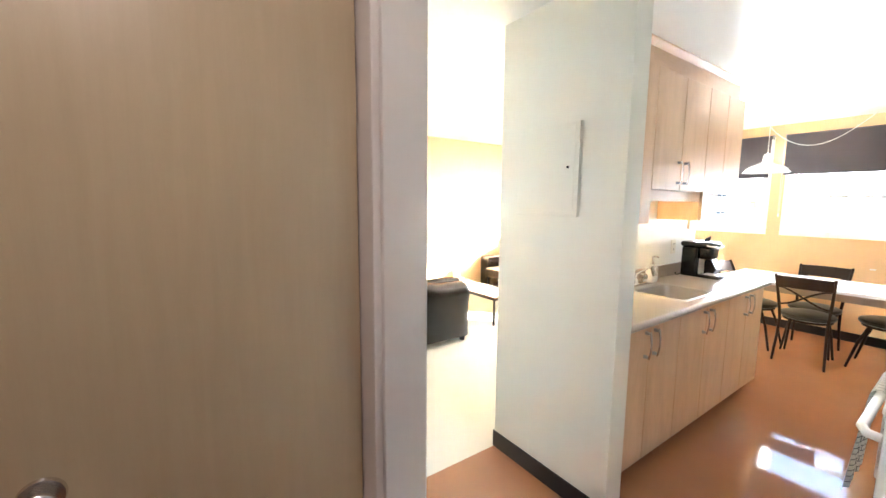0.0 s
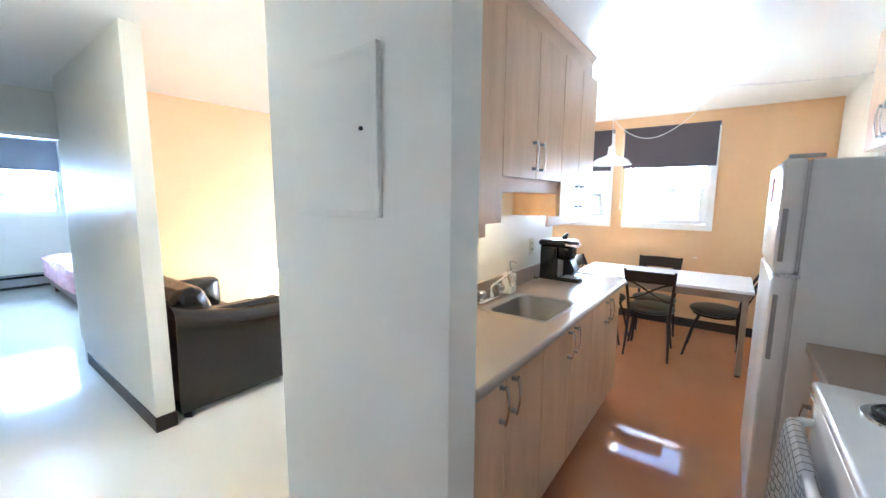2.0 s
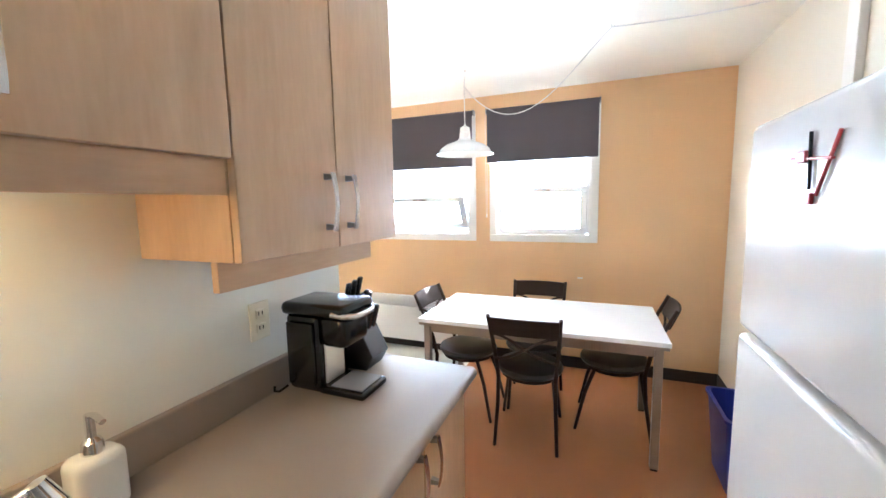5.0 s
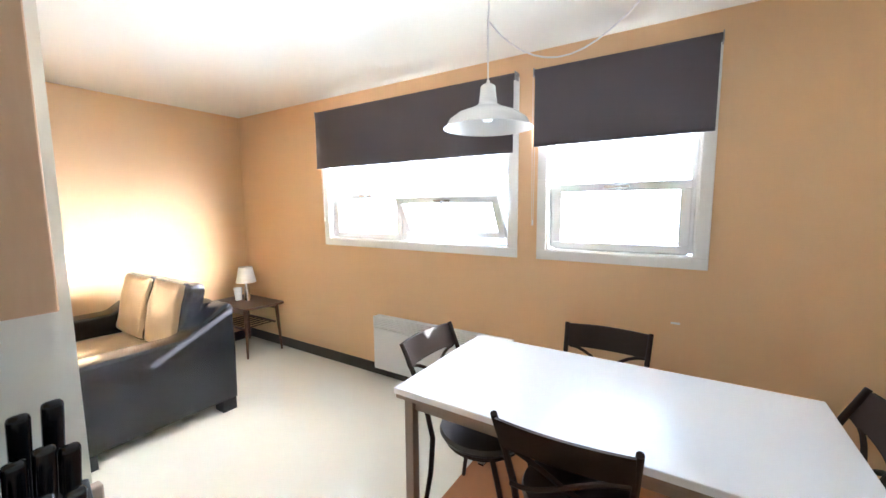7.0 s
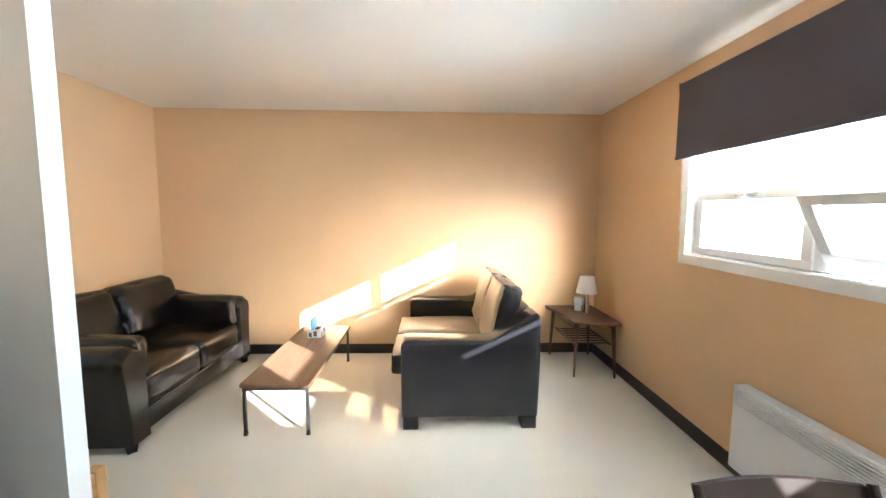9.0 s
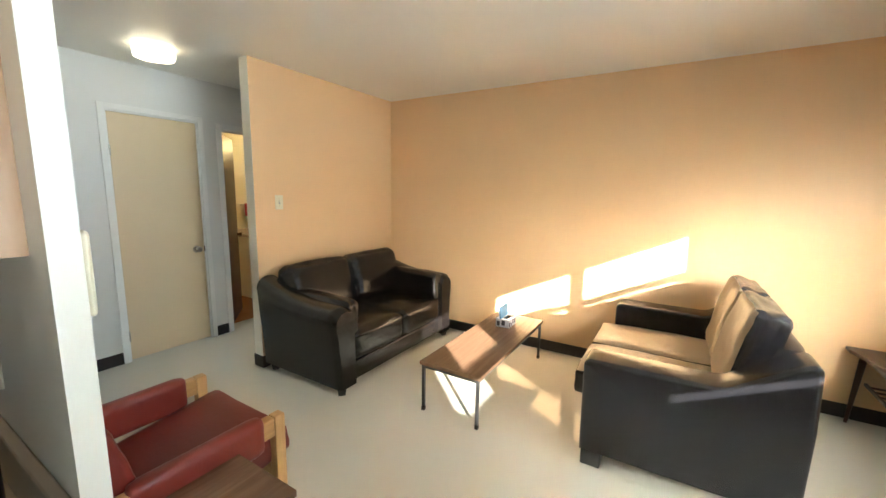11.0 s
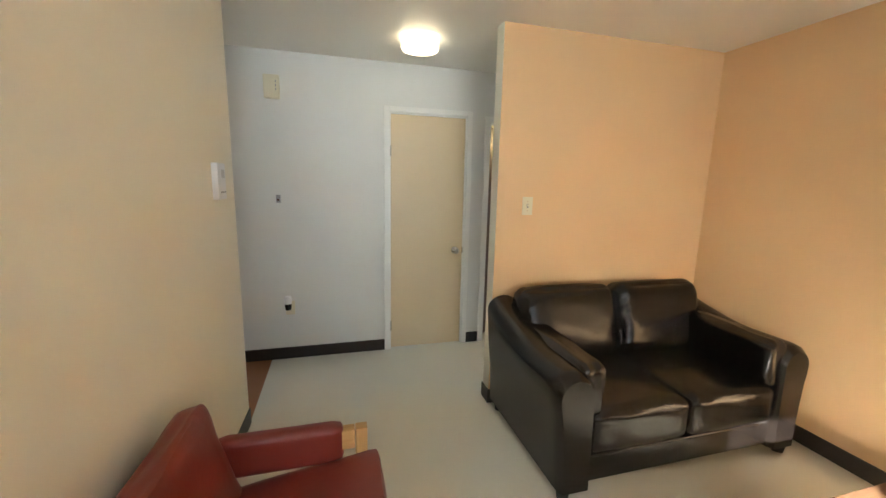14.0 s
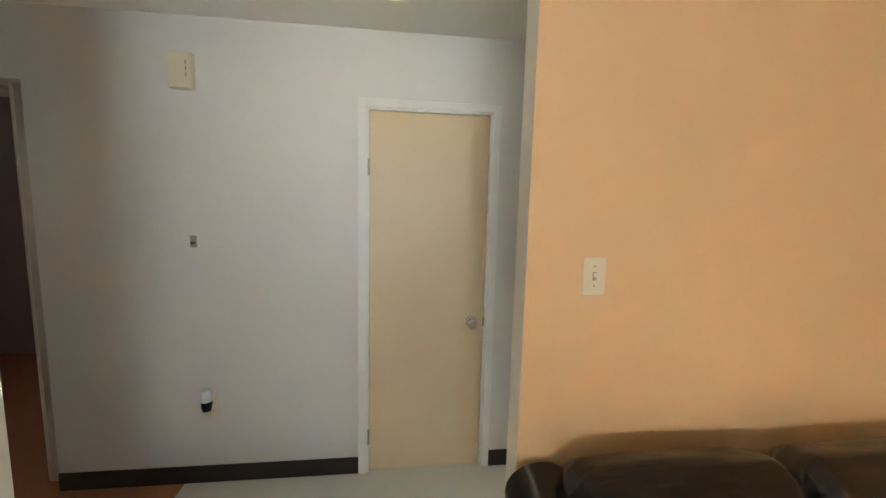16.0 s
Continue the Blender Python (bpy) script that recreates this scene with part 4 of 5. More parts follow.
brick.inputs["Color1"].default_value = brick.inputs["Color2"].default_value = (0.72, 0.72, 0.71, 1)
brick.inputs["Mortar"].default_value = (0.10, 0.11, 0.13, 1)
for key, val in (("Scale", 1.0), ("Brick Width", 0.034), ("Row Height", 0.024), ("Mortar Size", 0.0022), ("Mortar Smooth", 0.3)):
    brick.inputs[key].default_value = val
apart = nt.nodes.new("ShaderNodeSeparateXYZ")
swap = nt.nodes.new("ShaderNodeCombineXYZ")
nt.links.new(nt.nodes["Texture Coordinate"].outputs["Object"], apart.inputs[0])
nt.links.new(apart.outputs["Y"], swap.inputs["X"])
nt.links.new(apart.outputs["Z"], swap.inputs["Y"])
nt.links.new(swap.outputs[0], brick.inputs["Vector"])
nt.links.new(brick.outputs["Color"], nt.nodes["Principled BSDF"].inputs["Base Color"])
tw = thing("tea_towel", 1.60, -3.78, 0.40, "grey and white patterned tea towel over the oven handle", "towel")
bm = bmesh.new()
cols, rows = 20, 22
grid = []
for i in range(cols + 1):
    line = []
    for j in range(rows + 1):
        s = j / rows
        y = -3.93 + 0.30 * i / cols
        fold = 0.010 * math.sin(i * 1.25) + 0.004 * math.sin(i * 2.9 + 1)
        if s < 0.45:
            u = s / 0.45
            line.append(bm.verts.new((1.585 - fold * (1 - u) - 0.004 - 0.03 * (1 - u), y, 0.40 + 0.41 * u)))
        elif s < 0.6:
            a = math.pi * (s - 0.45) / 0.15
            line.append(bm.verts.new((1.603 - 0.020 * math.cos(a), y, 0.81 + 0.018 * math.sin(a))))
        else:
            u = (s - 0.6) / 0.4
            line.append(bm.verts.new((1.625 + 0.4 * fold * u, y, 0.81 - 0.28 * u)))
    grid.append(line)
for i in range(cols):
    for j in range(rows):
        bm.faces.new((grid[i][j], grid[i + 1][j], grid[i + 1][j + 1], grid[i][j + 1]))
bmesh.ops.solidify(bm, geom=bm.faces[:], thickness=0.003)
part("cloth", bm, TOWEL, tw, smooth=True)
for ob in (st, tw):
    ob.location += Vector((0.035, -0.066, 0))

# small counter between stove and refrigerator
sc = thing("base_cabinet", 1.98, -3.29, 0.0, "narrow maple base cabinet between stove and refrigerator", "cabinet", "base cabinets")
part("body", boxes((1.775, 2.18, -3.575, -3.112, 0.10, 0.862), bevel=0.001), CAB, sc)
part("toe_kick", boxes((1.83, 2.18, -3.575, -3.112, 0.0, 0.10)), BASE, sc)
d = part("drawer", boxes((1.752, 1.774, -3.572, -3.115, 0.70, 0.855), bevel=0.002), CABX, sc)
bm = bmesh.new()
tube(bm, [(1.750, -3.42, 0.78), (1.728, -3.405, 0.78), (1.722, -3.35, 0.78), (1.728, -3.295, 0.78), (1.750, -3.28, 0.78)], 0.0075, 8)
part("handle", bm, NICKEL, d, smooth=True)
d = part("door", boxes((1.752, 1.774, -3.572, -3.115, 0.105, 0.692), bevel=0.002), CAB, sc)
pull(d, 1.752, -3.18, 0.53, 0.665, -1)
wt = thing("worktop", 1.98, -3.29, 0.865, "short grey-brown worktop beside the stove", "worktop")
part("slab", boxes((1.722, 2.18, -3.577, -3.108, 0.865, 0.905), bevel=0.004), COUNTER, wt)
part("upstand", boxes((2.16, 2.18, -3.577, -3.108, 0.906, 1.0), bevel=0.003), COUNTER, wt)

uc = thing("wall_cabinet", 2.08, -2.74, 1.705, "maple veneer wall cabinet above the refrigerator", "cabinet", "wall cabinets")
UY0, UY1 = -3.06, -2.37
part("body", boxes((1.955, XE, UY0, UY1, 1.718, ZT), bevel=0.001), CAB, uc)
m = (UY0 + UY1) / 2
for a, b, h in ((UY0 + 0.002, m - 0.002, m - 0.04), (m + 0.002, UY1 - 0.002, m + 0.04)):
    d = part("door", boxes((1.933, 1.953, a, b, 1.720, ZT), bevel=0.002), CAB, uc)
    pull(d, 1.933, h, 1.755, 1.888, -1)
part("frieze", boxes((1.972, XE, UY0, UY1, ZT + 0.0005, 2.400), bevel=0.001), CABX, uc)
crown = bmesh.new()
prism(crown, [(XE, 2.4005), (1.971, 2.4005), (1.966, 2.408), (1.948, 2.428), (1.946, 2.438), (XE, 2.438)], UY1 - UY0, Matrix(((1, 0, 0, 0), (0, 0, 1, UY0), (0, 1, 0, 0), (0, 0, 0, 1))))
part("crown", crown, CABX, uc, "wooden crown moulding")

rw = thing("cable_raceway", XE - 0.015, -1.46, 1.2, "white painted cable raceway running up the kitchen wall", "raceway")
part("upright", boxes((XE - 0.03, XE, -1.50, -1.42, 0.1, H - 0.002), bevel=0.003), TRIM, rw)

# breaker panel on the short wall
pn = thing("breaker_panel", 0.55, PY0, 1.6, "flush white breaker panel door in the short wall", "panel")
part("frame", boxes((0.32, 0.706, PY0 - 0.006, PY0 - 0.0005, 1.425, 1.862), bevel=0.002), WHITE, pn)
part("door", boxes((0.332, 0.676, PY0 - 0.011, PY0 - 0.0065, 1.44, 1.847), bevel=0.003), WHITE, pn)
part("edge_strip", boxes((0.680, 0.704, PY0 - 0.016, PY0 - 0.0065, 1.425, 1.862), bevel=0.002), WHITE, pn)
bm = bmesh.new()
rod(bm, (0.641, PY0 - 0.011, 1.657), (0.641, PY0 - 0.016, 1.657), 0.006)
part("latch", bm, BLACK, pn)

bb = thing("recycling_bin", 2.02, -1.20, 0.0, "open blue plastic recycling bin on the dining floor", "bin")
BLUE = mat("blue plastic", (0.015, 0.03, 0.28), 0.35)
bm = bmesh.new()
rings = []
for x0, x1, y0, y1, z in ((1.90, 2.14, -1.36, -1.04, 0.0), (1.87, 2.17, -1.40, -1.00, 0.40), (1.86, 2.18, -1.41, -0.99, 0.40), (1.86, 2.18, -1.41, -0.99, 0.415), (1.878, 2.162, -1.392, -1.008, 0.415), (1.907, 2.133, -1.353, -1.047, 0.006)):
    rings.append([bm.verts.new((x, y, z)) for x, y in rounded(x0, x1, y0, y1, 0.04, 4)])
for a, b in zip(rings, rings[1:]):
    for k in range(len(a)):
        bm.faces.new((a[k], a[(k + 1) % len(a)], b[(k + 1) % len(b)], b[k]))
bm.faces.new(rings[0][::-1])
bm.faces.new(rings[-1])
part("shell", bm, BLUE, bb, smooth=True)

# ---- dining corner ----
TX0, TX1, TYA, TYB = 0.187, 1.636, -1.305, -0.548
dt = thing("dining_table", (TX0 + TX1) / 2, (TYA + TYB) / 2, 0.0, "white-topped dining table on square brownish metal legs", "table")
part("tabletop", boxes((TX0, TX1, TYA, TYB, 0.718, 0.745), bevel=0.004), TOPWHITE, dt)
part("rim", boxes((TX0 + 0.006, TX1 - 0.006, TYA + 0.006, TYB - 0.006, 0.700, 0.7175), bevel=0.002), LEGMETAL, dt, "brownish metal rim")
part("apron", boxes((TX0 + 0.05, TX1 - 0.05, TYA + 0.05, TYA + 0.072, 0.645, 0.6995), (TX0 + 0.05, TX1 - 0.05, TYB - 0.072, TYB - 0.05, 0.645, 0.6995), (TX0 + 0.05, TX0 + 0.072, TYA + 0.072, TYB - 0.072, 0.645, 0.6995), (TX1 - 0.072, TX1 - 0.05, TYA + 0.072, TYB - 0.072, 0.645, 0.6995)), LEGMETAL, dt)
for x in (TX0 + 0.03, TX1 - 0.072):
    for y in (TYA + 0.03, TYB - 0.072):
        leg = part("leg", boxes((x, x + 0.042, y, y + 0.042, 0.012, 0.6995), bevel=0.004), LEGMETAL, dt)
        part("foot", boxes((x + 0.003, x + 0.039, y + 0.003, y + 0.039, 0.0, 0.012), bevel=0.002), BLACK, leg)


def dining_chair():
    """Built at the origin, facing +y."""
    c = thing("dining_chair", 0, 0, 0, "dark metal dining chair with a crossed back and round black seat", "chair", "chairs round the table")
    bm = bmesh.new()
    lathe(bm, [(0.0, 0.0), (0.17, 0.0), (0.195, 0.010), (0.205, 0.028), (0.198, 0.046), (0.16, 0.058), (0.08, 0.062), (0.0, 0.062)], 0, 0.01, 0.415, 36)
    for v in bm.verts:
        v.co.y = (v.co.y - 0.01) * 1.02 + 0.01
    part("seat", bm, VINYL, c, smooth=True, local=True)
    bm = bmesh.new()
    tube(bm, [(0.172 * math.cos(k * math.tau / 24), 0.01 + 0.172 * math.sin(k * math.tau / 24), 0.405) for k in range(24)], 0.011, 8, closed=True)
    part("seat_ring", bm, CHAIRMETAL, c, smooth=True, local=True)
    for s in (-1, 1):
        bm = bmesh.new()
        tube(bm, [(s * 0.185, -0.215, 0.0), (s * 0.172, -0.175, 0.25), (s * 0.168, -0.165, 0.42), (s * 0.178, -0.19, 0.55), (s * 0.190, -0.245, 0.70), (s * 0.200, -0.315, 0.85)], [0.010, 0.012, 0.0125, 0.0125, 0.012, 0.011], 10)
        part("back_post", bm, CHAIRMETAL, c, smooth=True, local=True)
        bm = bmesh.new()
        tube(bm, [(s * 0.180, 0.23, 0.0), (s * 0.155, 0.175, 0.25), (s * 0.13, 0.12, 0.405)], [0.010, 0.012, 0.012], 10)
        part("leg", bm, CHAIRMETAL, c, smooth=True, local=True)

    def back_at(x, z):
        t = (z - 0.55) / 0.30
        return Vector((x, -0.19 - 0.125 * t - 0.012 + 0.022 * (1 - (x / 0.19) ** 2) * -1, z))

    bm = bmesh.new()
    n = 12
    rows = []
    for k in range(n + 1):
        x = -0.192 + 0.384 * k / n
        dip = 0.012 * (1 - (x / 0.192) ** 2)
        col = []
        for z in (0.735, 0.842 + dip * 0.3):
            for off in (-0.006, 0.006):
                p = back_at(x, z)
                p.y += off
                col.append(bm.verts.new(p))
        rows.append(col)
    for a, b in zip(rows, rows[1:]):
        for i, j in ((0, 1), (1, 3), (3, 2), (2, 0)):
            bm.faces.new((a[i], a[j], b[j], b[i]))
    bm.faces.new([rows[0][i] for i in (0, 2, 3, 1)])
    bm.faces.new([rows[-1][i] for i in (0, 1, 3, 2)])
    part("top_rail", bm, CHAIRMETAL, c, "curved dark top rail", smooth=True, local=True)
    for s in (-1, 1):
        bm = bmesh.new()
        pts = [back_at(s * (-0.18 + 0.36 * k / 10), 0.735 - 0.175 * (3 * (k / 10) ** 2 - 2 * (k / 10) ** 3)) for k in range(11)]
        pts = [p + Vector((0, 0.004 * s, 0)) for p in pts]
        tube(bm, pts, 0.0085, 8)
        part("cross_bar", bm, CHAIRMETAL, c, smooth=True, local=True)
    return c


chair = dining_chair()
chair.matrix_basis = pose(0.885, -1.12, 0, 0, 0, 2)
for x, y, a in ((0.400, -0.925, -92), (0.850, -0.700, 181), (1.395, -0.82, 88)):
    copy_thing(chair, pose(x, y, 0, 0, 0, a))

LX, LY = 0.360, -0.800
pl = thing("pendant_lamp", LX, LY, 1.834, "white enamelled pendant lamp hanging from a swagged cord", "lamp")
bm = bmesh.new()
lathe(bm, [(0.030, 0.190), (0.034, 0.186), (0.042, 0.112), (0.055, 0.100), (0.085, 0.086), (0.140, 0.066), (0.178, 0.038), (0.190, 0.012), (0.205, 0.0),
           (0.202, -0.001), (0.186, 0.010), (0.173, 0.034), (0.136, 0.061), (0.082, 0.081), (0.030, 0.096), (0.0, 0.098)], LX, LY, 1.834, 48)
part("shade", bm, LAMP, pl, smooth=True)
bm = bmesh.new()
lathe(bm, [(0.0, 0.215), (0.007, 0.213), (0.009, 0.200), (0.022, 0.196), (0.029, 0.190), (0.0, 0.188)], LX, LY, 1.834, 24)
part("cap", bm, LAMP, pl, smooth=True)
BULB = mat("frosted bulb", (0.80, 0.79, 0.75), 0.3, bump=0)
bm = bmesh.new()
lathe(bm, [(0.013, 0.085), (0.014, 0.065), (0.028, 0.040), (0.030, 0.022), (0.020, 0.004), (0.0, 0.0)], LX, LY, 1.864, 24)
part("bulb", bm, BULB, pl, smooth=True)
bm = bmesh.new()
tube(bm, [(LX, LY, 2.044), (LX - 0.002, LY, 2.30), (LX + 0.002, LY, 2.36), (LX, LY, 2.41)], 0.0035, 8)
a, b = Vector((LX, LY, 2.41)), Vector((1.307, -1.09, 2.425))
low = Vector((LX + 0.004, LY, 2.30))
swag = []
for k in range(19):
    u = k / 18
    swag.append(low.lerp(b, u) + Vector((0, 0.10 * math.sin(math.pi * u), -0.27 * math.sin(math.pi * u ** 0.8) ** 1.1)))
tube(bm, swag, 0.0035, 8)
b2 = Vector((XE, -1.46, 2.30))
tube(bm, [b.lerp(b2, k / 10) - Vector((0, 0, 0.02 * math.sin(math.pi * k / 10))) for k in range(11)], 0.0035, 8)
part("cord", bm, WHITEPL, pl, "white flex looped across the ceiling", smooth=True)
for p in (a, b):
    bm = bmesh.new()
    tube(bm, [(p.x, p.y, H), (p.x, p.y, p.z + 0.006), (p.x + 0.008, p.y, p.z - 0.004), (p.x + 0.012, p.y, p.z + 0.006)], 0.003, 6)
    part("hook", bm, NICKEL, pl)

ht = thing("wall_heater", -0.43, 0.0, 0.095, "white electric wall heater with a louvred top", "heater")
HX0, HX1 = -1.055, 0.19
part("casing", boxes((HX0, HX1, -0.085, -0.009, 0.095, 0.452), bevel=0.006), WHITEPL, ht)
part("grille_back", boxes((HX0, HX1, -0.070, -0.009, 0.455, 0.552), bevel=0.003), WHITEPL, ht)
for k in range(6):
    z = 0.460 + 0.015 * k
    part("louvre", boxes((HX0 + 0.012, HX1 - 0.012, -0.084, -0.0705, z, z + 0.007), bevel=0.001), WHITEPL, ht)
for x in (HX0, HX1 - 0.012):
    part("end_cap", boxes((x, x + 0.012, -0.085, -0.0705, 0.455, 0.552), bevel=0.002), WHITEPL, ht)
sp = thing("plaster_patch", 1.137, -0.001, 0.818, "small white plaster scuff on the orange wall", "patch")
part("patch", boxes((1.115, 1.159, -0.0015, 0.0, 0.812, 0.824), bevel=0.0005), TRIM, sp)

# ---- living room ----
# sofa with its back to the windows
s = thing("loveseat", -2.28, -1.4, 0.0, "black leather loveseat with tan cushions on block feet", "sofa")
SXa, SXb = -2.995, -1.57
side = [(-1.85, 0.09), (-1.855, 0.57)] + arc(-1.815, 0.575, 0.04, 180, 90, 4) + [(-1.28, 0.615), (-1.235, 0.625), (-1.05, 0.755), (-1.00, 0.785)] + arc(-0.965, 0.765, 0.033, 90, 0, 4) + [(-0.925, 0.50), (-0.935, 0.09)]
for x in (SXa, SXb - 0.20):
    bm = bmesh.new()
    prism(bm, side, 0.20, Matrix.Translation((x, 0, 0)) @ Matrix(((0, 0, 1, 0), (1, 0, 0, 0), (0, 1, 0, 0), (0, 0, 0, 1))), bevel=0.022, segments=4)
    part("arm", bm, LEATHER2, s, smooth=True)
part("base", boxes((SXa + 0.20, SXb - 0.20, -1.83, -1.02, 0.09, 0.30), bevel=0.012), LEATHER2, s)
bm = bmesh.new()
cushion(bm, SXa + 0.195, SXb - 0.195, -1.08, -0.93, 0.09, 0.80, 0.05)
part("backrest", bm, LEATHER2, s, smooth=True)


mid = (SXa + SXb) / 2
for k, (a, b) in enumerate(((SXa + 0.20, mid - 0.002), (mid + 0.002, SXb - 0.20))):
    bm = bmesh.new()
    cushion(bm, a, b, -1.94, -1.16, 0.30, 0.455, 0.030, 0.018, 10, 0.006, 3.0 * k, tone=(2, 1))
    part("seat_cushion", bm, [TAN, LEATHER2], s, "seat cushion with a tan top and black band", smooth=True)
    bm = bmesh.new()
    lean = Matrix.Translation((0, -1.10, 0.45)) @ Matrix.Rotation(radians(-13), 4, "X") @ Matrix.Translation((0, 1.10, -0.45))
    cushion(bm, a + 0.004, b - 0.004, -1.26, -1.10, 0.44, 0.93, 0.040, 0.0, 11, 0.012, 5.0 + 3 * k, turn=lean, belly=-0.02, tone=(1, -1))
    part("back_cushion", bm, [TAN, LEATHER2], s, "back cushion with a tan front and black edges", smooth=True)
for x in (SXa + 0.02, SXb - 0.13):
    for y in (-1.84, -1.04):
        part("foot", boxes((x, x + 0.11, y, y + 0.10, 0.0, 0.09), bevel=0.004), BLACKMETAL, s)

s.location.y -= 0.052

# couch against the orange wall
c = thing("couch", -2.10, -3.90, 0.0, "dark brown leather two-seat couch with rolled flaring arms", "sofa")
CXa, CXb = -2.905, -1.30
CYF, CYB = -3.475, -4.34


def couch_arm(outer, s):
    """A rolled arm; outer: the x of the outer side, s: +1 for the arm whose outside looks to +x."""
    bm = bmesh.new()
    rings = []
    n = 24
    for i in range(n + 1):
        t = i / n
        y = CYF + (CYB - CYF) * t
        top = 0.655 + 0.125 * max(0.0, (t - 0.35) / 0.65) ** 1.5
        shrink = 0.0 if t > 0.09 else 0.035 * (1 - math.sqrt(max(0.0, 1 - (1 - t / 0.09) ** 2)))
        r = 0.088
        prof = [(0.215, 0.055), (0.215, 0.30), (0.212, top - r - 0.02)]
        prof += [(0.108 + 0.107 * math.cos(a), top - r + r * math.sin(a)) for a in (math.pi * k / 10 for k in range(11))]
        prof += [(0.006, top - r - 0.06), (0.018, 0.46), (0.034, 0.30), (0.042, 0.18), (0.044, 0.055)]
        ring = []
        for d, z in prof:
            z2 = z if z < 0.12 else z - shrink * (z - 0.1) / 0.55
            d2 = 0.118 + (d - 0.118) * (1 - shrink * 5.5)
            ring.append(bm.verts.new((outer - s * d2, y - 0.02 * (z - 0.2) * (1 - t), z2)))
        rings.append(ring)
    for a, b in zip(rings, rings[1:]):
        for k in range(len(a)):
            bm.faces.new((a[k], a[(k + 1) % len(a)], b[(k + 1) % len(b)], b[k]))
    bm.faces.new(rings[0])
    bm.faces.new(rings[-1][::-1])
    return bm


for outer, sgn in ((CXb, 1), (CXa, -1)):
    part("arm", couch_arm(outer, sgn), LEATHER, c, smooth=True)
    bm = bmesh.new()
    xa, xb = outer - sgn * 0.13, outer - sgn * 0.285
    cushion(bm, min(xa, xb), max(xa, xb), CYF - 0.74, CYF - 0.035, 0.40, 0.672, 0.045, 0.012, 15, 0.008, outer)
    part("arm_pad", bm, LEATHER, c, smooth=True)
ia, ib = CXa + 0.21, CXb - 0.21
part("base", boxes((ia - 0.02, ib + 0.02, CYB + 0.1, CYF - 0.04, 0.055, 0.205), bevel=0.015, segments=3), LEATHER, c, smooth=True)
bm = bmesh.new()
cushion(bm, ia - 0.02, ib + 0.02, CYB, CYB + 0.16, 0.08, 0.78, 0.06)
part("backrest", bm, LEATHER, c, smooth=True)
mid = (ia + ib) / 2
for k, (a, b) in enumerate(((ia, mid - 0.001), (mid + 0.001, ib))):
    bm = bmesh.new()
    cushion(bm, a, b, CYF - 0.66, CYF - 0.012, 0.207, 0.435, 0.05, 0.025, 14, 0.006, 9.0 + k)
    part("seat_cushion", bm, LEATHER, c, smooth=True)
    bm = bmesh.new()
    lean = Matrix.Translation((0, CYB + 0.2, 0.42)) @ Matrix.Rotation(radians(14), 4, "X") @ Matrix.Translation((0, -CYB - 0.2, -0.42))
    cushion(bm, a - 0.085 * (k == 0), b + 0.085 * (k == 1), CYB + 0.13, CYB + 0.33, 0.40, 0.862, 0.080, 0.010, 31, 0.006, 20.0 + 5 * k, turn=lean, belly=0.03, pucker=1)
    part("back_cushion", bm, LEATHER, c, smooth=True)
for x in (CXa + 0.05, CXb - 0.14):
    for y in (CYF - 0.09, CYB + 0.02):
        bm = bmesh.new()
        lathe(bm, [(0.0, 0.0), (0.034, 0.0), (0.046, 0.060), (0.0, 0.060)], x + 0.045, y + 0.045, 0.0, 4)
        part("foot", bm, BLACKMETAL, c)

# coffee table
ct = thing("coffee_table", -2.16, -2.67, 0.0, "long walnut laminate coffee table on thin black steel legs", "table")
KX0, KX1, KY0, KY1 = -2.815, -1.53, -2.933, -2.487
part("tabletop", boxes((KX0, KX1, KY0, KY1, 0.330, 0.355), bevel=0.005), WALNUT, ct)
part("frame_rail", boxes((KX0 + 0.012, KX1 - 0.012, KY0 + 0.012, KY0 + 0.032, 0.309, 0.3295), (KX0 + 0.012, KX1 - 0.012, KY1 - 0.032, KY1 - 0.012, 0.309, 0.3295), (KX0 + 0.012, KX0 + 0.032, KY0 + 0.032, KY1 - 0.032, 0.309, 0.3295), (KX1 - 0.032, KX1 - 0.012, KY0 + 0.032, KY1 - 0.032, 0.309, 0.3295)), BLACKMETAL, ct)
for x in (KX0 + 0.012, KX1 - 0.032):
    for y in (KY0 + 0.012, KY1 - 0.032):
        leg = part("leg", boxes((x, x + 0.020, y, y + 0.020, 0.03, 0.309), bevel=0.002), BLACKMETAL, ct)
        part("foot_cap", boxes((x - 0.002, x + 0.022, y - 0.002, y + 0.022, 0.0, 0.03), bevel=0.003), BLACK, leg)

tb = thing("tissue_box", -2.52, -2.72, 0.38, "blue and white tissue box on the coffee table", "box", turn=12)
TBLUE = mat("sky blue carton", (0.12, 0.36, 0.66), 0.5, vary=0.25, scale=14)
PRINT = mat("dark print on carton", (0.06, 0.06, 0.07), 0.5)
part("carton", boxes((-2.60, -2.44, -2.780, -2.665, 0.3805, 0.448), bevel=0.002), mat("white carton", (0.70, 0.72, 0.74), 0.5, vary=0.1, scale=22), tb)
for x0, x1, z0, z1 in ((-2.592, -2.560, 0.392, 0.436), (-2.545, -2.520, 0.400, 0.440), (-2.512, -2.495, 0.388, 0.412), (-2.475, -2.447, 0.386, 0.425)):
    part("print", boxes((x0, x1, -2.6649, -2.6640, z0, z1)), PRINT, tb)
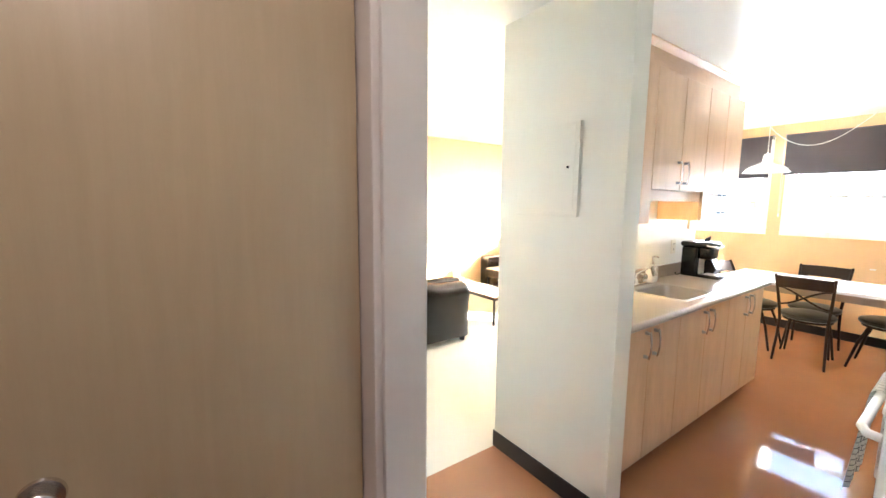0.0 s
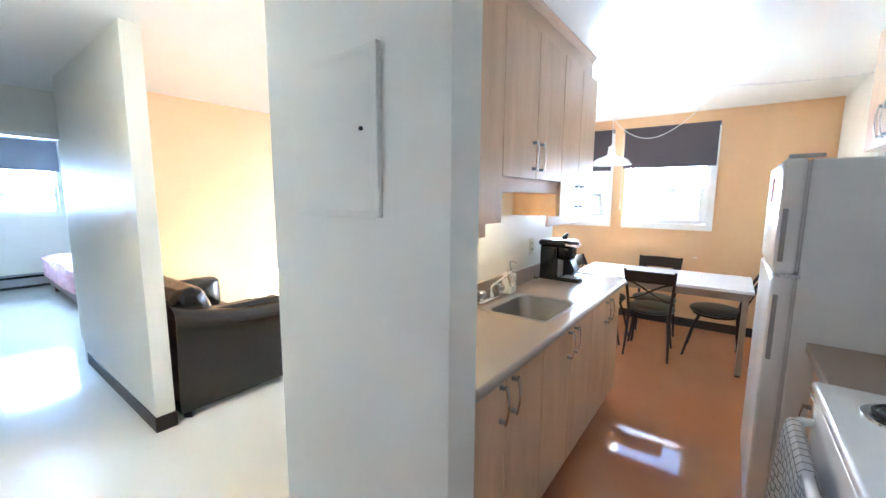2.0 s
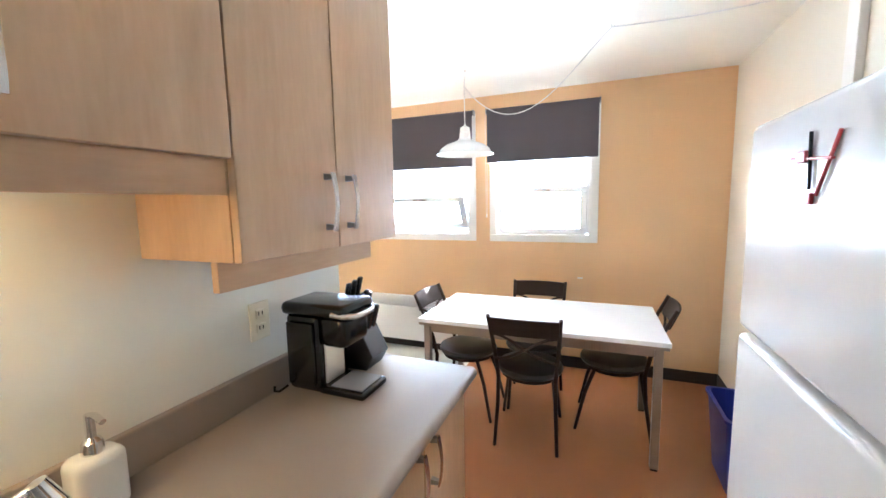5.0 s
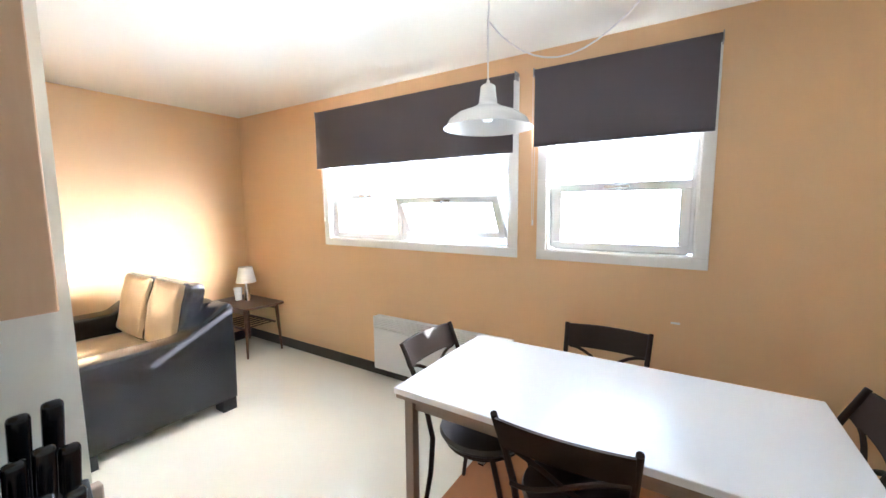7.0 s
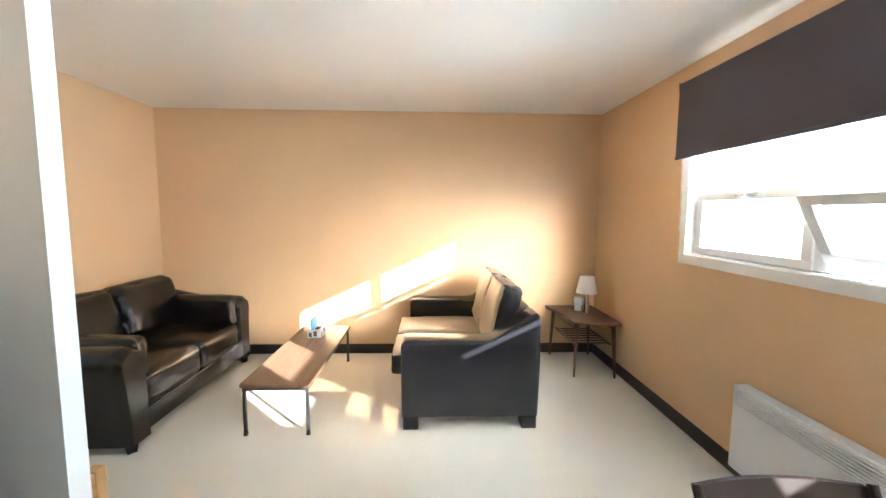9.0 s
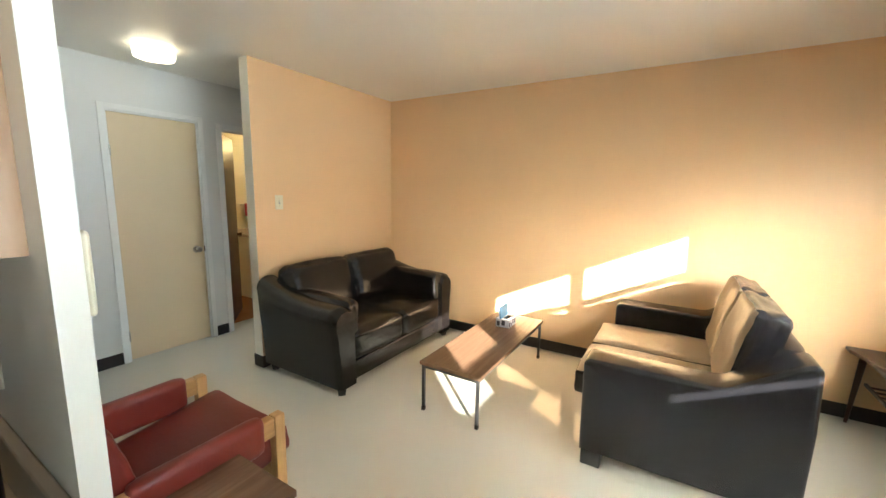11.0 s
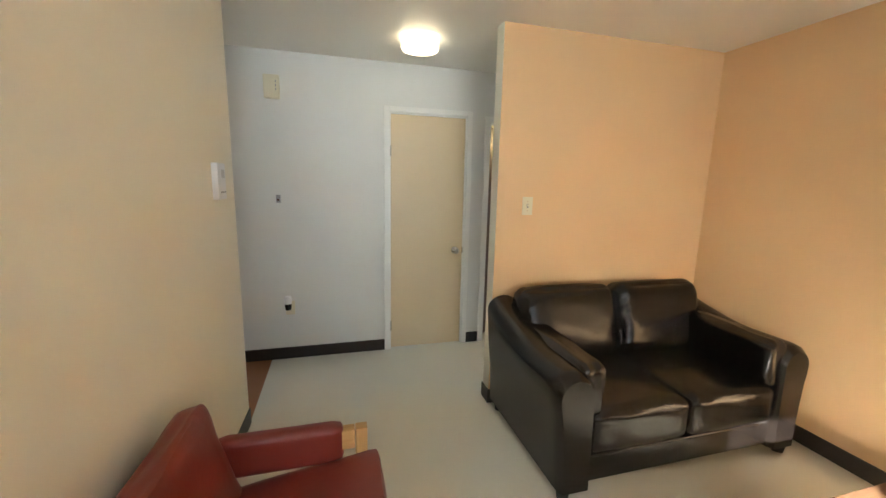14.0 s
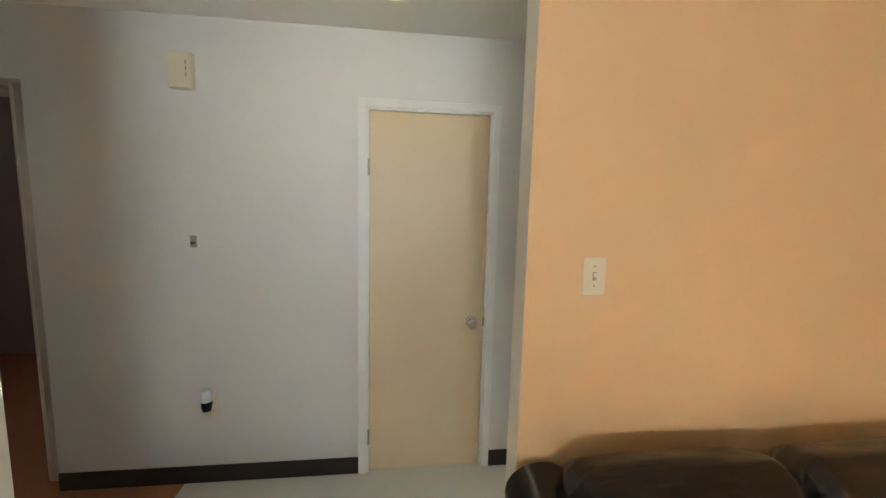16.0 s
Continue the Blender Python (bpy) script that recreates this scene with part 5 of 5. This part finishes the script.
for y0, y1, z0, z1 in ((-2.772, -2.745, 0.388, 0.430), (-2.730, -2.700, 0.395, 0.440)):
    part("print", boxes((-2.4399, -2.4390, y0, y1, z0, z1)), PRINT, tb)
bm = boxes((-2.605, -2.440, -2.748, -2.732, 0.4485, 0.545), bevel=0.002)
bmesh.ops.transform(bm, matrix=Matrix.Translation((0, -2.74, 0.4485)) @ Matrix.Rotation(radians(9), 4, "X") @ Matrix.Translation((0, 2.74, -0.4485)), verts=bm.verts)
part("lid_flap", bm, TBLUE, tb, "upright sky blue lid flap")
part("opening", boxes((-2.57, -2.47, -2.728, -2.690, 0.4483, 0.4492)), BLACK, tb)

tb.location.z = 0.355

# end table in the corner
et = thing("end_table", -2.68, -0.26, 0.0, "dark teak corner table with tapered legs and slatted shelf", "table")
top = [(-3.005, -0.035), (-3.005, -0.52), (-2.93, -0.525), (-2.80, -0.49), (-2.62, -0.455), (-2.50, -0.46), (-2.38, -0.45), (-2.345, -0.38), (-2.32, -0.20), (-2.325, -0.05), (-2.35, -0.035)]
bm = bmesh.new()
prism(bm, top, 0.022, Matrix.Translation((0, 0, 0.485)), bevel=0.005)
part("tabletop", bm, TEAK, et)
for x, y, dx, dy in ((-2.93, -0.45, -0.025, -0.025), (-2.43, -0.40, 0.03, -0.025), (-2.40, -0.09, 0.03, 0.02), (-2.93, -0.09, -0.025, 0.02)):
    bm = bmesh.new()
    rod(bm, (x + dx, y + dy, 0.0), (x, y, 0.484), 0.010, 0.020, 16)
    part("leg", bm, TEAKZ, et, smooth=True)
for y in (-0.43, -0.10):
    part("apron", boxes((-2.93, -2.42, y, y + 0.02, 0.435, 0.484)), TEAK, et)
for y in (-0.42, -0.095):
    part("shelf_rail", boxes((-2.94, -2.42, y - 0.008, y + 0.008, 0.28, 0.30), bevel=0.003), TEAK, et)
for k in range(7):
    x = -2.88 + 0.072 * k
    bm = bmesh.new()
    rod(bm, (x, -0.412, 0.295), (x, -0.103, 0.295), 0.007, segments=10)
    part("slat", bm, TEAK, et, smooth=True)

tl = thing("table_lamp", -2.715, -0.21, 0.507, "small table lamp with a tapered white shade", "lamp")
CLOTH = mat("white lamp cloth", (0.78, 0.75, 0.68), 0.8, vary=0.04, grain=400, bump=0.2)
bm = bmesh.new()
lathe(bm, [(0.066, 0.335), (0.097, 0.175), (0.0945, 0.175), (0.0635, 0.335)], -2.715, -0.21, 0.575, 36)
for v in bm.verts:
    v.co.z -= 0.05
part("shade", bm, CLOTH, tl, smooth=True)
bm = bmesh.new()
lathe(bm, [(0.0, 0.0), (0.036, 0.0), (0.034, 0.012), (0.022, 0.16), (0.012, 0.18), (0.008, 0.25), (0.0, 0.25)], -2.715, -0.21, 0.507, 20)
part("stem", bm, NICKEL, tl, "silver tapered stem", smooth=True)
bx = thing("white_cup", -2.80, -0.255, 0.507, "white paper cup beside the table lamp", "cup")
bm = bmesh.new()
lathe(bm, [(0.0, 0.0), (0.032, 0.0), (0.042, 0.13), (0.040, 0.13), (0.030, 0.004), (0.0, 0.004)], -2.80, -0.255, 0.5072, 24)
part("shell", bm, PORC, bx, smooth=True)

# red armchair, back to the partition, facing -x
ac = thing("armchair", -0.15, -3.28, 0.0, "dark red leather armchair with a pine frame", "armchair")
AY0, AY1 = -3.60, -2.955
AXF, AXB = -0.535, 0.10
for y, o in ((AY0, 0), (AY1 - 0.045, 1)):
    post = part("front_post", boxes((AXF, AXF + 0.045, y, y + 0.045, 0.0, 0.556), bevel=0.004), PINE, ac)
    bm = bmesh.new()
    rod(bm, (AXF - 0.002, y + 0.022, 0.44), (AXF + 0.004, y + 0.022, 0.44), 0.008, segments=10)
    part("dowel", bm, TEAK, post)
    part("back_post", boxes((AXB - 0.035, AXB + 0.01, y, y + 0.045, 0.0, 0.545), bevel=0.004), PINE, ac)
    part("arm_rail", boxes((AXF + 0.047, AXB - 0.036, y, y + 0.045, 0.475, 0.555), bevel=0.006), PINEX, ac)
    part("side_rail", boxes((AXF + 0.047, AXB - 0.036, y + 0.008, y + 0.037, 0.20, 0.27), bevel=0.003), PINEX, ac)
    bm = bmesh.new()
    cushion(bm, AXF + 0.09, AXB - 0.10, y - 0.012, y + 0.057, 0.425, 0.583, 0.03, 0.0, 8)
    part("arm_pad", bm, RED, ac, "red leather arm sleeve", smooth=True)
part("front_rail", boxes((AXF + 0.008, AXF + 0.04, AY0 + 0.046, AY1 - 0.046, 0.25, 0.31), bevel=0.003), PINEX, ac)
part("rear_rail", boxes((AXB - 0.03, AXB, AY0 + 0.046, AY1 - 0.046, 0.22, 0.29), bevel=0.003), PINEX, ac)
bm = bmesh.new()
tip = Matrix.Translation((AXF, 0, 0.36)) @ Matrix.Rotation(radians(8), 4, "Y") @ Matrix.Translation((-AXF, 0, -0.36))
cushion(bm, AXF - 0.055, AXB - 0.13, AY0 + 0.040, AY1 - 0.040, 0.34, 0.465, 0.02, 0.010, 12, 0.005, 31, turn=tip)
part("seat_cushion", bm, RED, ac, smooth=True)
bm = bmesh.new()
tip = Matrix.Translation((AXB - 0.10, 0, 0.30)) @ Matrix.Rotation(radians(15), 4, "Y") @ Matrix.Translation((-AXB + 0.10, 0, -0.30))
cushion(bm, AXB - 0.215, AXB - 0.115, AY0 + 0.055, AY1 - 0.055, 0.30, 0.74, 0.022, 0.0, 14, 0.006, 37, turn=tip)
part("back_cushion", bm, RED, ac, smooth=True)

sd = thing("side_table", -0.06, -2.77, 0.0, "low walnut laminate side table beside the red armchair", "table")
part("tabletop", boxes((-0.31, 0.165, -2.93, -2.52, 0.475, 0.50), bevel=0.004), WALNUT, sd)
for x in (-0.29, 0.125):
    for y in (-2.91, -2.575):
        part("leg", boxes((x, x + 0.035, y, y + 0.035, 0.0, 0.4745), bevel=0.003), TEAKZ, sd)
for y in (-2.90, -2.57):
    part("apron", boxes((-0.28, 0.15, y, y + 0.02, 0.43, 0.4745)), TEAK, sd)

ac.location += Vector((0.075, 0.085, 0))
sd.location += Vector((0.055, -0.015, 0))

# on the partition's living side
WX = living_side(-4.2)
th = thing("thermostat", WX - 0.012, -4.220, 1.48, "white rectangular thermostat on the cream wall", "thermostat")
part("body", boxes((WX - 0.026, WX + 0.004, -4.285, -4.155, 1.392, 1.566), bevel=0.004), WHITEPL, th)
part("dial_window", boxes((WX - 0.0275, WX - 0.0262, -4.260, -4.210, 1.495, 1.535)), GASKET, th)
for y in (-4.255, -4.225, -4.195):
    part("button", boxes((WX - 0.029, WX - 0.0262, y - 0.008, y + 0.008, 1.424, 1.430)), GREYPL, th)
for y in (-4.320, -4.335):
    bm = bmesh.new()
    rod(bm, (WX + 0.004, y, 1.437), (WX - 0.008, y, 1.437), 0.004, segments=10)
    part("screw", bm, GREYPL, th)
mk = thing("wall_scuff", living_side(-3.9) - 0.001, -3.9, 0.40, "small dark scuff mark on the cream wall", "mark")
part("mark", boxes((living_side(-3.9) - 0.0015, living_side(-3.9) + 0.001, -3.91, -3.895, 0.395, 0.415), bevel=0.0004), GREYPL, mk)
WX = living_side(-2.56)
ic = thing("intercom", WX - 0.02, -2.56, 1.448, "white intercom box with three grey buttons on the cream wall", "intercom")
part("body", boxes((WX - 0.024, WX + 0.003, -2.60, -2.52, 1.438, 1.566), bevel=0.003), WHITEPL, ic)
part("cover", boxes((WX - 0.030, WX - 0.0245, -2.605, -2.515, 1.433, 1.571), bevel=0.002), WHITEPL, ic)
for z, h in ((1.545, 0.008), (1.498, 0.006), (1.466, 0.006)):
    part("button", boxes((WX - 0.034, WX - 0.0302, -2.572, -2.548, z - h, z + h), bevel=0.001), GREYPL, ic)
WX = living_side(-2.32)
hs = thing("wall_phone", WX - 0.02, -2.32, 1.275, "ivory wall phone handset hanging on the cream wall", "phone")
part("cradle", boxes((WX - 0.006, WX + 0.003, -2.40, -2.31, 1.280, 1.415), bevel=0.004), IVORY, hs)
part("handset", boxes((WX - 0.014, WX - 0.001, -2.306, -2.284, 1.280, 1.410), bevel=0.007, segments=3), IVORY, hs, smooth=True)
part("hook_switch", boxes((WX - 0.012, WX - 0.0062, -2.37, -2.34, 1.330, 1.337)), GREYPL, hs)
WX = living_side(-3.35)
wl = thing("wall_outlet", WX - 0.003, -3.35, 0.33, "cream wall outlet with a white cord behind the armchair", "outlet")
part("plate", boxes((WX - 0.006, WX, -3.386, -3.314, 0.275, 0.39), bevel=0.002), IVORY, wl)
bm = bmesh.new()
tube(bm, [(WX - 0.006, -3.35, 0.36), (WX - 0.03, -3.34, 0.37), (WX - 0.03, -3.28, 0.30), (WX - 0.012, -3.24, 0.12), (WX - 0.012, -3.10, 0.03), (WX - 0.02, -3.0, 0.008)], 0.003, 6)
part("cord", bm, WHITEPL, wl)

# ---- hall ----


def door_frame(name, x0, x1, z, label, both=True):
    f = thing(name, (x0 + x1) / 2, YC, 0.0, label, "door frame")
    f["kind"] = "structure"
    w = 0.045
    part("jamb", boxes((x0 - w, x0, YC, YC + 0.014, 0, z + w), bevel=0.003), TRIM, f)
    part("jamb", boxes((x1, x1 + w, YC, YC + 0.014, 0, z + w), bevel=0.003), TRIM, f)
    part("head", boxes((x0, x1, YC, YC + 0.014, z, z + w), bevel=0.003), TRIM, f)
    part("lining", boxes((x0, x0 + 0.012, YCB, YC, 0, z), (x1 - 0.012, x1, YCB, YC, 0, z), (x0 + 0.012, x1 - 0.012, YCB, YC, z - 0.012, z)), TRIM, f)


door_frame("door_frame_1", C0, C1, 2.06, "white door frame round the closet door")
door_frame("door_frame_2", B0, B1, 2.03, "white door frame of the open bathroom")
cd = thing("closet_door", (C0 + C1) / 2, YC - 0.02, 0.0, "closed cream painted closet door with a satin knob", "door")
part("leaf", boxes((C0 + 0.015, C1 - 0.015, YC - 0.042, YC - 0.006, 0.012, 2.045), bevel=0.002), CREAMDOOR, cd)
bm = bmesh.new()
kx, kz = C0 + 0.085, 0.895
prof = [(0.0, 0.062), (0.018, 0.060), (0.027, 0.050), (0.026, 0.038), (0.013, 0.028), (0.011, 0.012), (0.031, 0.008), (0.033, 0.0)]
lathe(bm, prof, 0, 0, 0, 28)
bmesh.ops.transform(bm, matrix=Matrix.Translation((kx, YC - 0.0055, kz)) @ Matrix.Rotation(radians(-90), 4, "X"), verts=bm.verts)
part("knob", bm, NICKEL, cd, "bright metal door knob", smooth=True)
part("strike", boxes((C0 + 0.012, C0 + 0.016, YC - 0.02, YC + 0.003, kz - 0.025, kz + 0.025)), TEAK, cd)
for z in (0.22, 1.75):
    bm = bmesh.new()
    rod(bm, (C1 - 0.012, YC + 0.001, z - 0.045), (C1 - 0.012, YC + 0.001, z + 0.045), 0.006, segments=10)
    part("hinge", bm, NICKEL, cd)

ch = thing("door_chime", 0.08, YC + 0.03, 2.09, "cream door chime box high on the hall wall", "chime")
part("body", boxes((0.026, 0.136, YC + 0.0005, YC + 0.045, 2.09, 2.258), bevel=0.005), IVORY, ch)
for k in range(3):
    part("vent", boxes((0.046, 0.052, YC + 0.0455, YC + 0.047, 2.145 + 0.028 * k, 2.163 + 0.028 * k)), GREYPL, ch)
cx = thing("cable_socket", 0.075, YC + 0.003, 1.342, "small grey cable socket on the hall wall", "socket")
part("plate", boxes((0.059, 0.091, YC + 0.0005, YC + 0.005, 1.312, 1.373), bevel=0.002), GREYPL, cx)
bm = bmesh.new()
rod(bm, (0.075, YC + 0.005, 1.335), (0.075, YC + 0.018, 1.335), 0.009, segments=12)
part("connector", bm, TEAK, cx)
outlet("wall_outlet", (0.022, YC + 0.001, 0.445), "y+", "ivory wall outlet with a plugged-in air freshener")
af = thing("air_freshener", 0.035, YC + 0.03, 0.465, "white and black plug-in air freshener", "air freshener")
bm = bmesh.new()
lathe(bm, [(0.0, 0.0), (0.022, 0.004), (0.027, 0.03), (0.026, 0.055), (0.0, 0.055)], 0.035, YC + 0.036, 0.435, 20)
part("bottle", bm, BLACK, af, smooth=True)
bm = bmesh.new()
lathe(bm, [(0.0, 0.0), (0.027, 0.0), (0.030, 0.03), (0.026, 0.055), (0.020, 0.062), (0.0, 0.062)], 0.035, YC + 0.036, 0.491, 20)
part("cap", bm, WHITEPL, af, smooth=True)
outlet("light_switch", (-1.558, YP + 0.001, 1.36), "y+", "ivory toggle light switch on the orange wall", kind="toggle")


def ceiling_light(x, y, label, m, r=0.125):
    l = thing("ceiling_light", x, y, H, label, "lamp", "ceiling lights")
    bm = bmesh.new()
    lathe(bm, [(r * 0.92, 0.0), (r, -0.002), (r, -0.052), (r * 0.96, -0.066), (r * 0.7, -0.073), (0.0, -0.075)], x, y, H - 0.008, 40)
    part("diffuser", bm, m, l, "glowing white drum diffuser", smooth=True)
    bm = bmesh.new()
    lathe(bm, [(0.0, 0.0), (r * 0.9, 0.0), (r * 0.9, -0.008), (0.0, -0.008)], x, y, H, 32)
    part("base_plate", bm, WHITEPL, l)


ceiling_light(-0.93, -4.81, "round white drum ceiling light glowing in the hall", PLATE)
PINK = glow("pinkish diffuser", (1.0, 0.84, 0.80), 0.6)
ceiling_light(1.75, -6.25, "round pinkish ceiling light glowing in the corridor", PINK, 0.17)

# entrance: steel frame and the open leaf
ef = thing("door_frame_3", (DX0 + DX1) / 2, YCB, 0.0, "warm grey painted steel frame of the entrance door", "door frame")
ef["kind"] = "structure"
part("jamb", boxes((DX0, 0.90, YCB - 0.12, YC - 0.075, 0, 2.1), bevel=0.004), STEELFRAME, ef)
part("stop", boxes((0.9005, 0.920, YCB - 0.10, YC - 0.078, 0, 2.1), bevel=0.004), STEELFRAME, ef)
part("jamb", boxes((DX1 - 0.022, DX1, YCB - 0.02, YC + 0.02, 0, 2.1), bevel=0.004), STEELFRAME, ef)
part("face", boxes((DX1, DX1 + 0.05, YCB - 0.02, YCB - 0.0005, 0, 2.15), bevel=0.003), STEELFRAME, ef)
part("head", boxes((0.9205, DX1 - 0.023, YCB - 0.02, YC + 0.02, 2.08, 2.1), bevel=0.003), STEELFRAME, ef)
ed = thing("entrance_door", 0.80, -6.05, 0.0, "open tan wood veneer entrance door with a round knob", "door")
swing = Matrix.Translation((0.820, -5.624, 0)) @ Matrix.Rotation(radians(2), 4, "Z") @ Matrix.Translation((-0.845, 5.503, 0))
bm = boxes((0.80, 0.843, -6.325, -5.503, 0.012, 2.07), bevel=0.002)
bmesh.ops.transform(bm, matrix=swing, verts=bm.verts)
part("leaf", bm, LEAF, ed)
bm = bmesh.new()
lathe(bm, [(0.0, 0.058), (0.020, 0.056), (0.029, 0.046), (0.027, 0.034), (0.014, 0.026), (0.013, 0.012), (0.034, 0.008), (0.036, 0.0)], 0, 0, 0, 32)
bmesh.ops.transform(bm, matrix=swing @ Matrix.Translation((0.843, -6.15, 0.935)) @ Matrix.Rotation(radians(90), 4, "Y"), verts=bm.verts)
part("knob", bm, NICKEL, ed, "satin nickel door knob", smooth=True)

# ---- bedroom seen through the hall ----
bf = thing("door_frame_4", XB, -4.81, 0.0, "white frame of the open bedroom doorway", "door frame")
bf["kind"] = "structure"
part("jamb", boxes((XB, XB + 0.014, D0 - 0.05, D0, 0, 2.05), bevel=0.003), TRIM, bf)
part("jamb", boxes((XB, XB + 0.014, D1, D1 + 0.02, 0, 2.05), bevel=0.003), TRIM, bf)
part("head", boxes((XB, XB + 0.014, D0, D1, 2.0, 2.05), bevel=0.003), TRIM, bf)
bd = thing("bedroom_door", XB - 0.5, D0 + 0.03, 0.0, "open brown bedroom door seen edge-on", "door")
bm = boxes((XB - 0.86, XB - 0.125, D0 + 0.01, D0 + 0.045, 0.012, 1.985), bevel=0.002)
bmesh.ops.transform(bm, matrix=Matrix.Translation((XB - 0.125, D0, 0)) @ Matrix.Rotation(radians(-6), 4, "Z") @ Matrix.Translation((-XB + 0.125, -D0, 0)), verts=bm.verts)
part("leaf", bm, LEAF, bd)
bm = bmesh.new()
rod(bm, (XB - 0.78, D0 + 0.12, 0.95), (XB - 0.78, D0 + 0.18, 0.95), 0.025, segments=16)
part("knob", bm, NICKEL, bd, smooth=True)
bw = thing("window_3", -7.5, -4.49, 1.25, "white framed bedroom window with a raised grey blind", "window")
bw["kind"] = "structure"
part("window_frame", boxes((-7.62, -7.56, BW[0], BW[1], 1.19, 1.23), (-7.62, -7.56, BW[0], BW[1], 1.45, 1.50), (-7.62, -7.56, BW[0], BW[1], 2.26, 2.30), (-7.62, -7.56, BW[0], BW[0] + 0.04, 1.23, 2.26), (-7.62, -7.56, BW[1] - 0.04, BW[1], 1.23, 2.26), bevel=0.003), VEIL, bw)
g = part("pane", boxes((-7.592, -7.588, BW[0] + 0.04, BW[1] - 0.04, 1.23, 2.26)), PANE, bw)
g.visible_shadow = False
part("casing", boxes((-7.5, -7.488, BW[0] - 0.06, BW[0], 1.13, 2.36), (-7.5, -7.488, BW[1], BW[1] + 0.06, 1.13, 2.36), (-7.5, -7.488, BW[0], BW[1], 1.13, 1.19), (-7.5, -7.488, BW[0], BW[1], 2.30, 2.36), bevel=0.003), TRIM, bw)
GREYBLIND = mat("grey blind cloth", (0.20, 0.22, 0.26), 0.8, vary=0.1)
bb = thing("roller_blind", -7.47, -4.34, 1.855, "grey roller blind over the bedroom window", "blind", "roller blinds")
part("cloth", boxes((-7.462, -7.458, BW[0] - 0.04, BW[1] + 0.04, 1.855, 2.34)), GREYBLIND, bb)
bm = bmesh.new()
rod(bm, (-7.46, BW[0] - 0.05, 2.34), (-7.46, BW[1] + 0.05, 2.34), 0.022)
part("roller", bm, GREYBLIND, bb)
bh = thing("baseboard_heater", -7.46, -4.4, 0.0, "grey baseboard heater under the bedroom window", "heater")
part("casing", boxes((-7.495, -7.43, -4.85, -3.6, 0.05, 0.23), bevel=0.004), GREYPL, bh)
part("slot", boxes((-7.4295, -7.427, -4.83, -3.62, 0.17, 0.205)), BLACK, bh)
be = thing("bed", -6.3, -3.75, 0.0, "bed with a crumpled pink and white patterned quilt", "bed")
QUILT = mat("pink and white quilt", (0.50, 0.30, 0.33), 0.9, vary=0.7, scale=9, grain=40, bump=0.3)
part("frame", boxes((-6.9, -5.0, -4.18, -3.05, 0.12, 0.30), bevel=0.01), TEAK, be)
bm = bmesh.new()
cushion(bm, -6.95, -4.95, -4.24, -3.02, 0.22, 0.58, 0.09, 0.03, 10, 0.03, 50)
part("quilt", bm, QUILT, be, smooth=True)
for x in (-6.85, -5.1):
    for y in (-4.14, -3.12):
        part("leg", boxes((x, x + 0.06, y, y + 0.06, 0.0, 0.12), bevel=0.004), TEAK, be)

# ---- bathroom glimpse ----
va = thing("vanity", -2.9, -6.6, 0.0, "cream bathroom vanity with a grey-brown top", "vanity")
part("body", boxes((-3.39, -2.51, -7.0, -6.2, 0.0, 0.829), bevel=0.004), CREAM, va)
part("top", boxes((-3.395, -2.47, -7.05, -6.15, 0.830, 0.868), bevel=0.004), COUNTER, va)
tr = thing("towel_rail", -3.15, -7.25, 1.2, "chrome towel rail on the bathroom wall", "rail")
bm = bmesh.new()
tube(bm, [(-3.36, -7.299, 1.22), (-3.36, -7.23, 1.22), (-2.94, -7.23, 1.22), (-2.94, -7.299, 1.22)], 0.008, 8)
part("bar", bm, CHROME, tr)
for x0, x1, col, lab in ((-3.17, -3.02, (0.35, 0.02, 0.03), "red"), (-3.34, -3.18, (0.12, 0.36, 0.34), "teal")):
    w = thing("hand_towel", (x0 + x1) / 2, -7.23, 1.0, f"{lab} hand towel hanging on the rail", "towel", "hand towels")
    bm = bmesh.new()
    box(bm, x0, x1, -7.246, -7.239, 1.04, 1.229, bevel=0.003)
    box(bm, x0, x1, -7.221, -7.214, 1.08, 1.229, bevel=0.003)
    box(bm, x0, x1, -7.239, -7.221, 1.2285, 1.235, bevel=0.002)
    part("cloth", bm, mat(lab + " towel cloth", col, 0.95, vary=0.2, grain=300, bump=0.6), w)
od = thing("bathroom_door", B1 - 0.03, YCB - 0.02, 0.0, "half-open brown wooden bathroom door", "door")
bm = boxes((-0.036, 0.0, -0.68, 0.0, 0.012, 2.01), bevel=0.002)
bmesh.ops.transform(bm, matrix=Matrix.Translation((B1 - 0.016, YCB - 0.015, 0)) @ Matrix.Rotation(radians(-40), 4, "Z"), verts=bm.verts)
part("leaf", bm, TEAKZ, od)
bm = bmesh.new()
rod(bm, (-0.036, -0.62, 0.93), (-0.09, -0.62, 0.93), 0.012, 0.026, 16)
bmesh.ops.transform(bm, matrix=Matrix.Translation((B1 - 0.016, YCB - 0.015, 0)) @ Matrix.Rotation(radians(-40), 4, "Z"), verts=bm.verts)
part("knob", bm, NICKEL, od, smooth=True)
YEL = glow("bathroom bulb", (1.0, 0.72, 0.34), 2.5)
bl = thing("bathroom_light", -3.36, -6.6, 2.05, "warm bathroom wall light above the vanity", "light")
part("tube", boxes((-3.398, -3.33, -6.9, -6.3, 2.02, 2.09), bevel=0.015), YEL, bl)
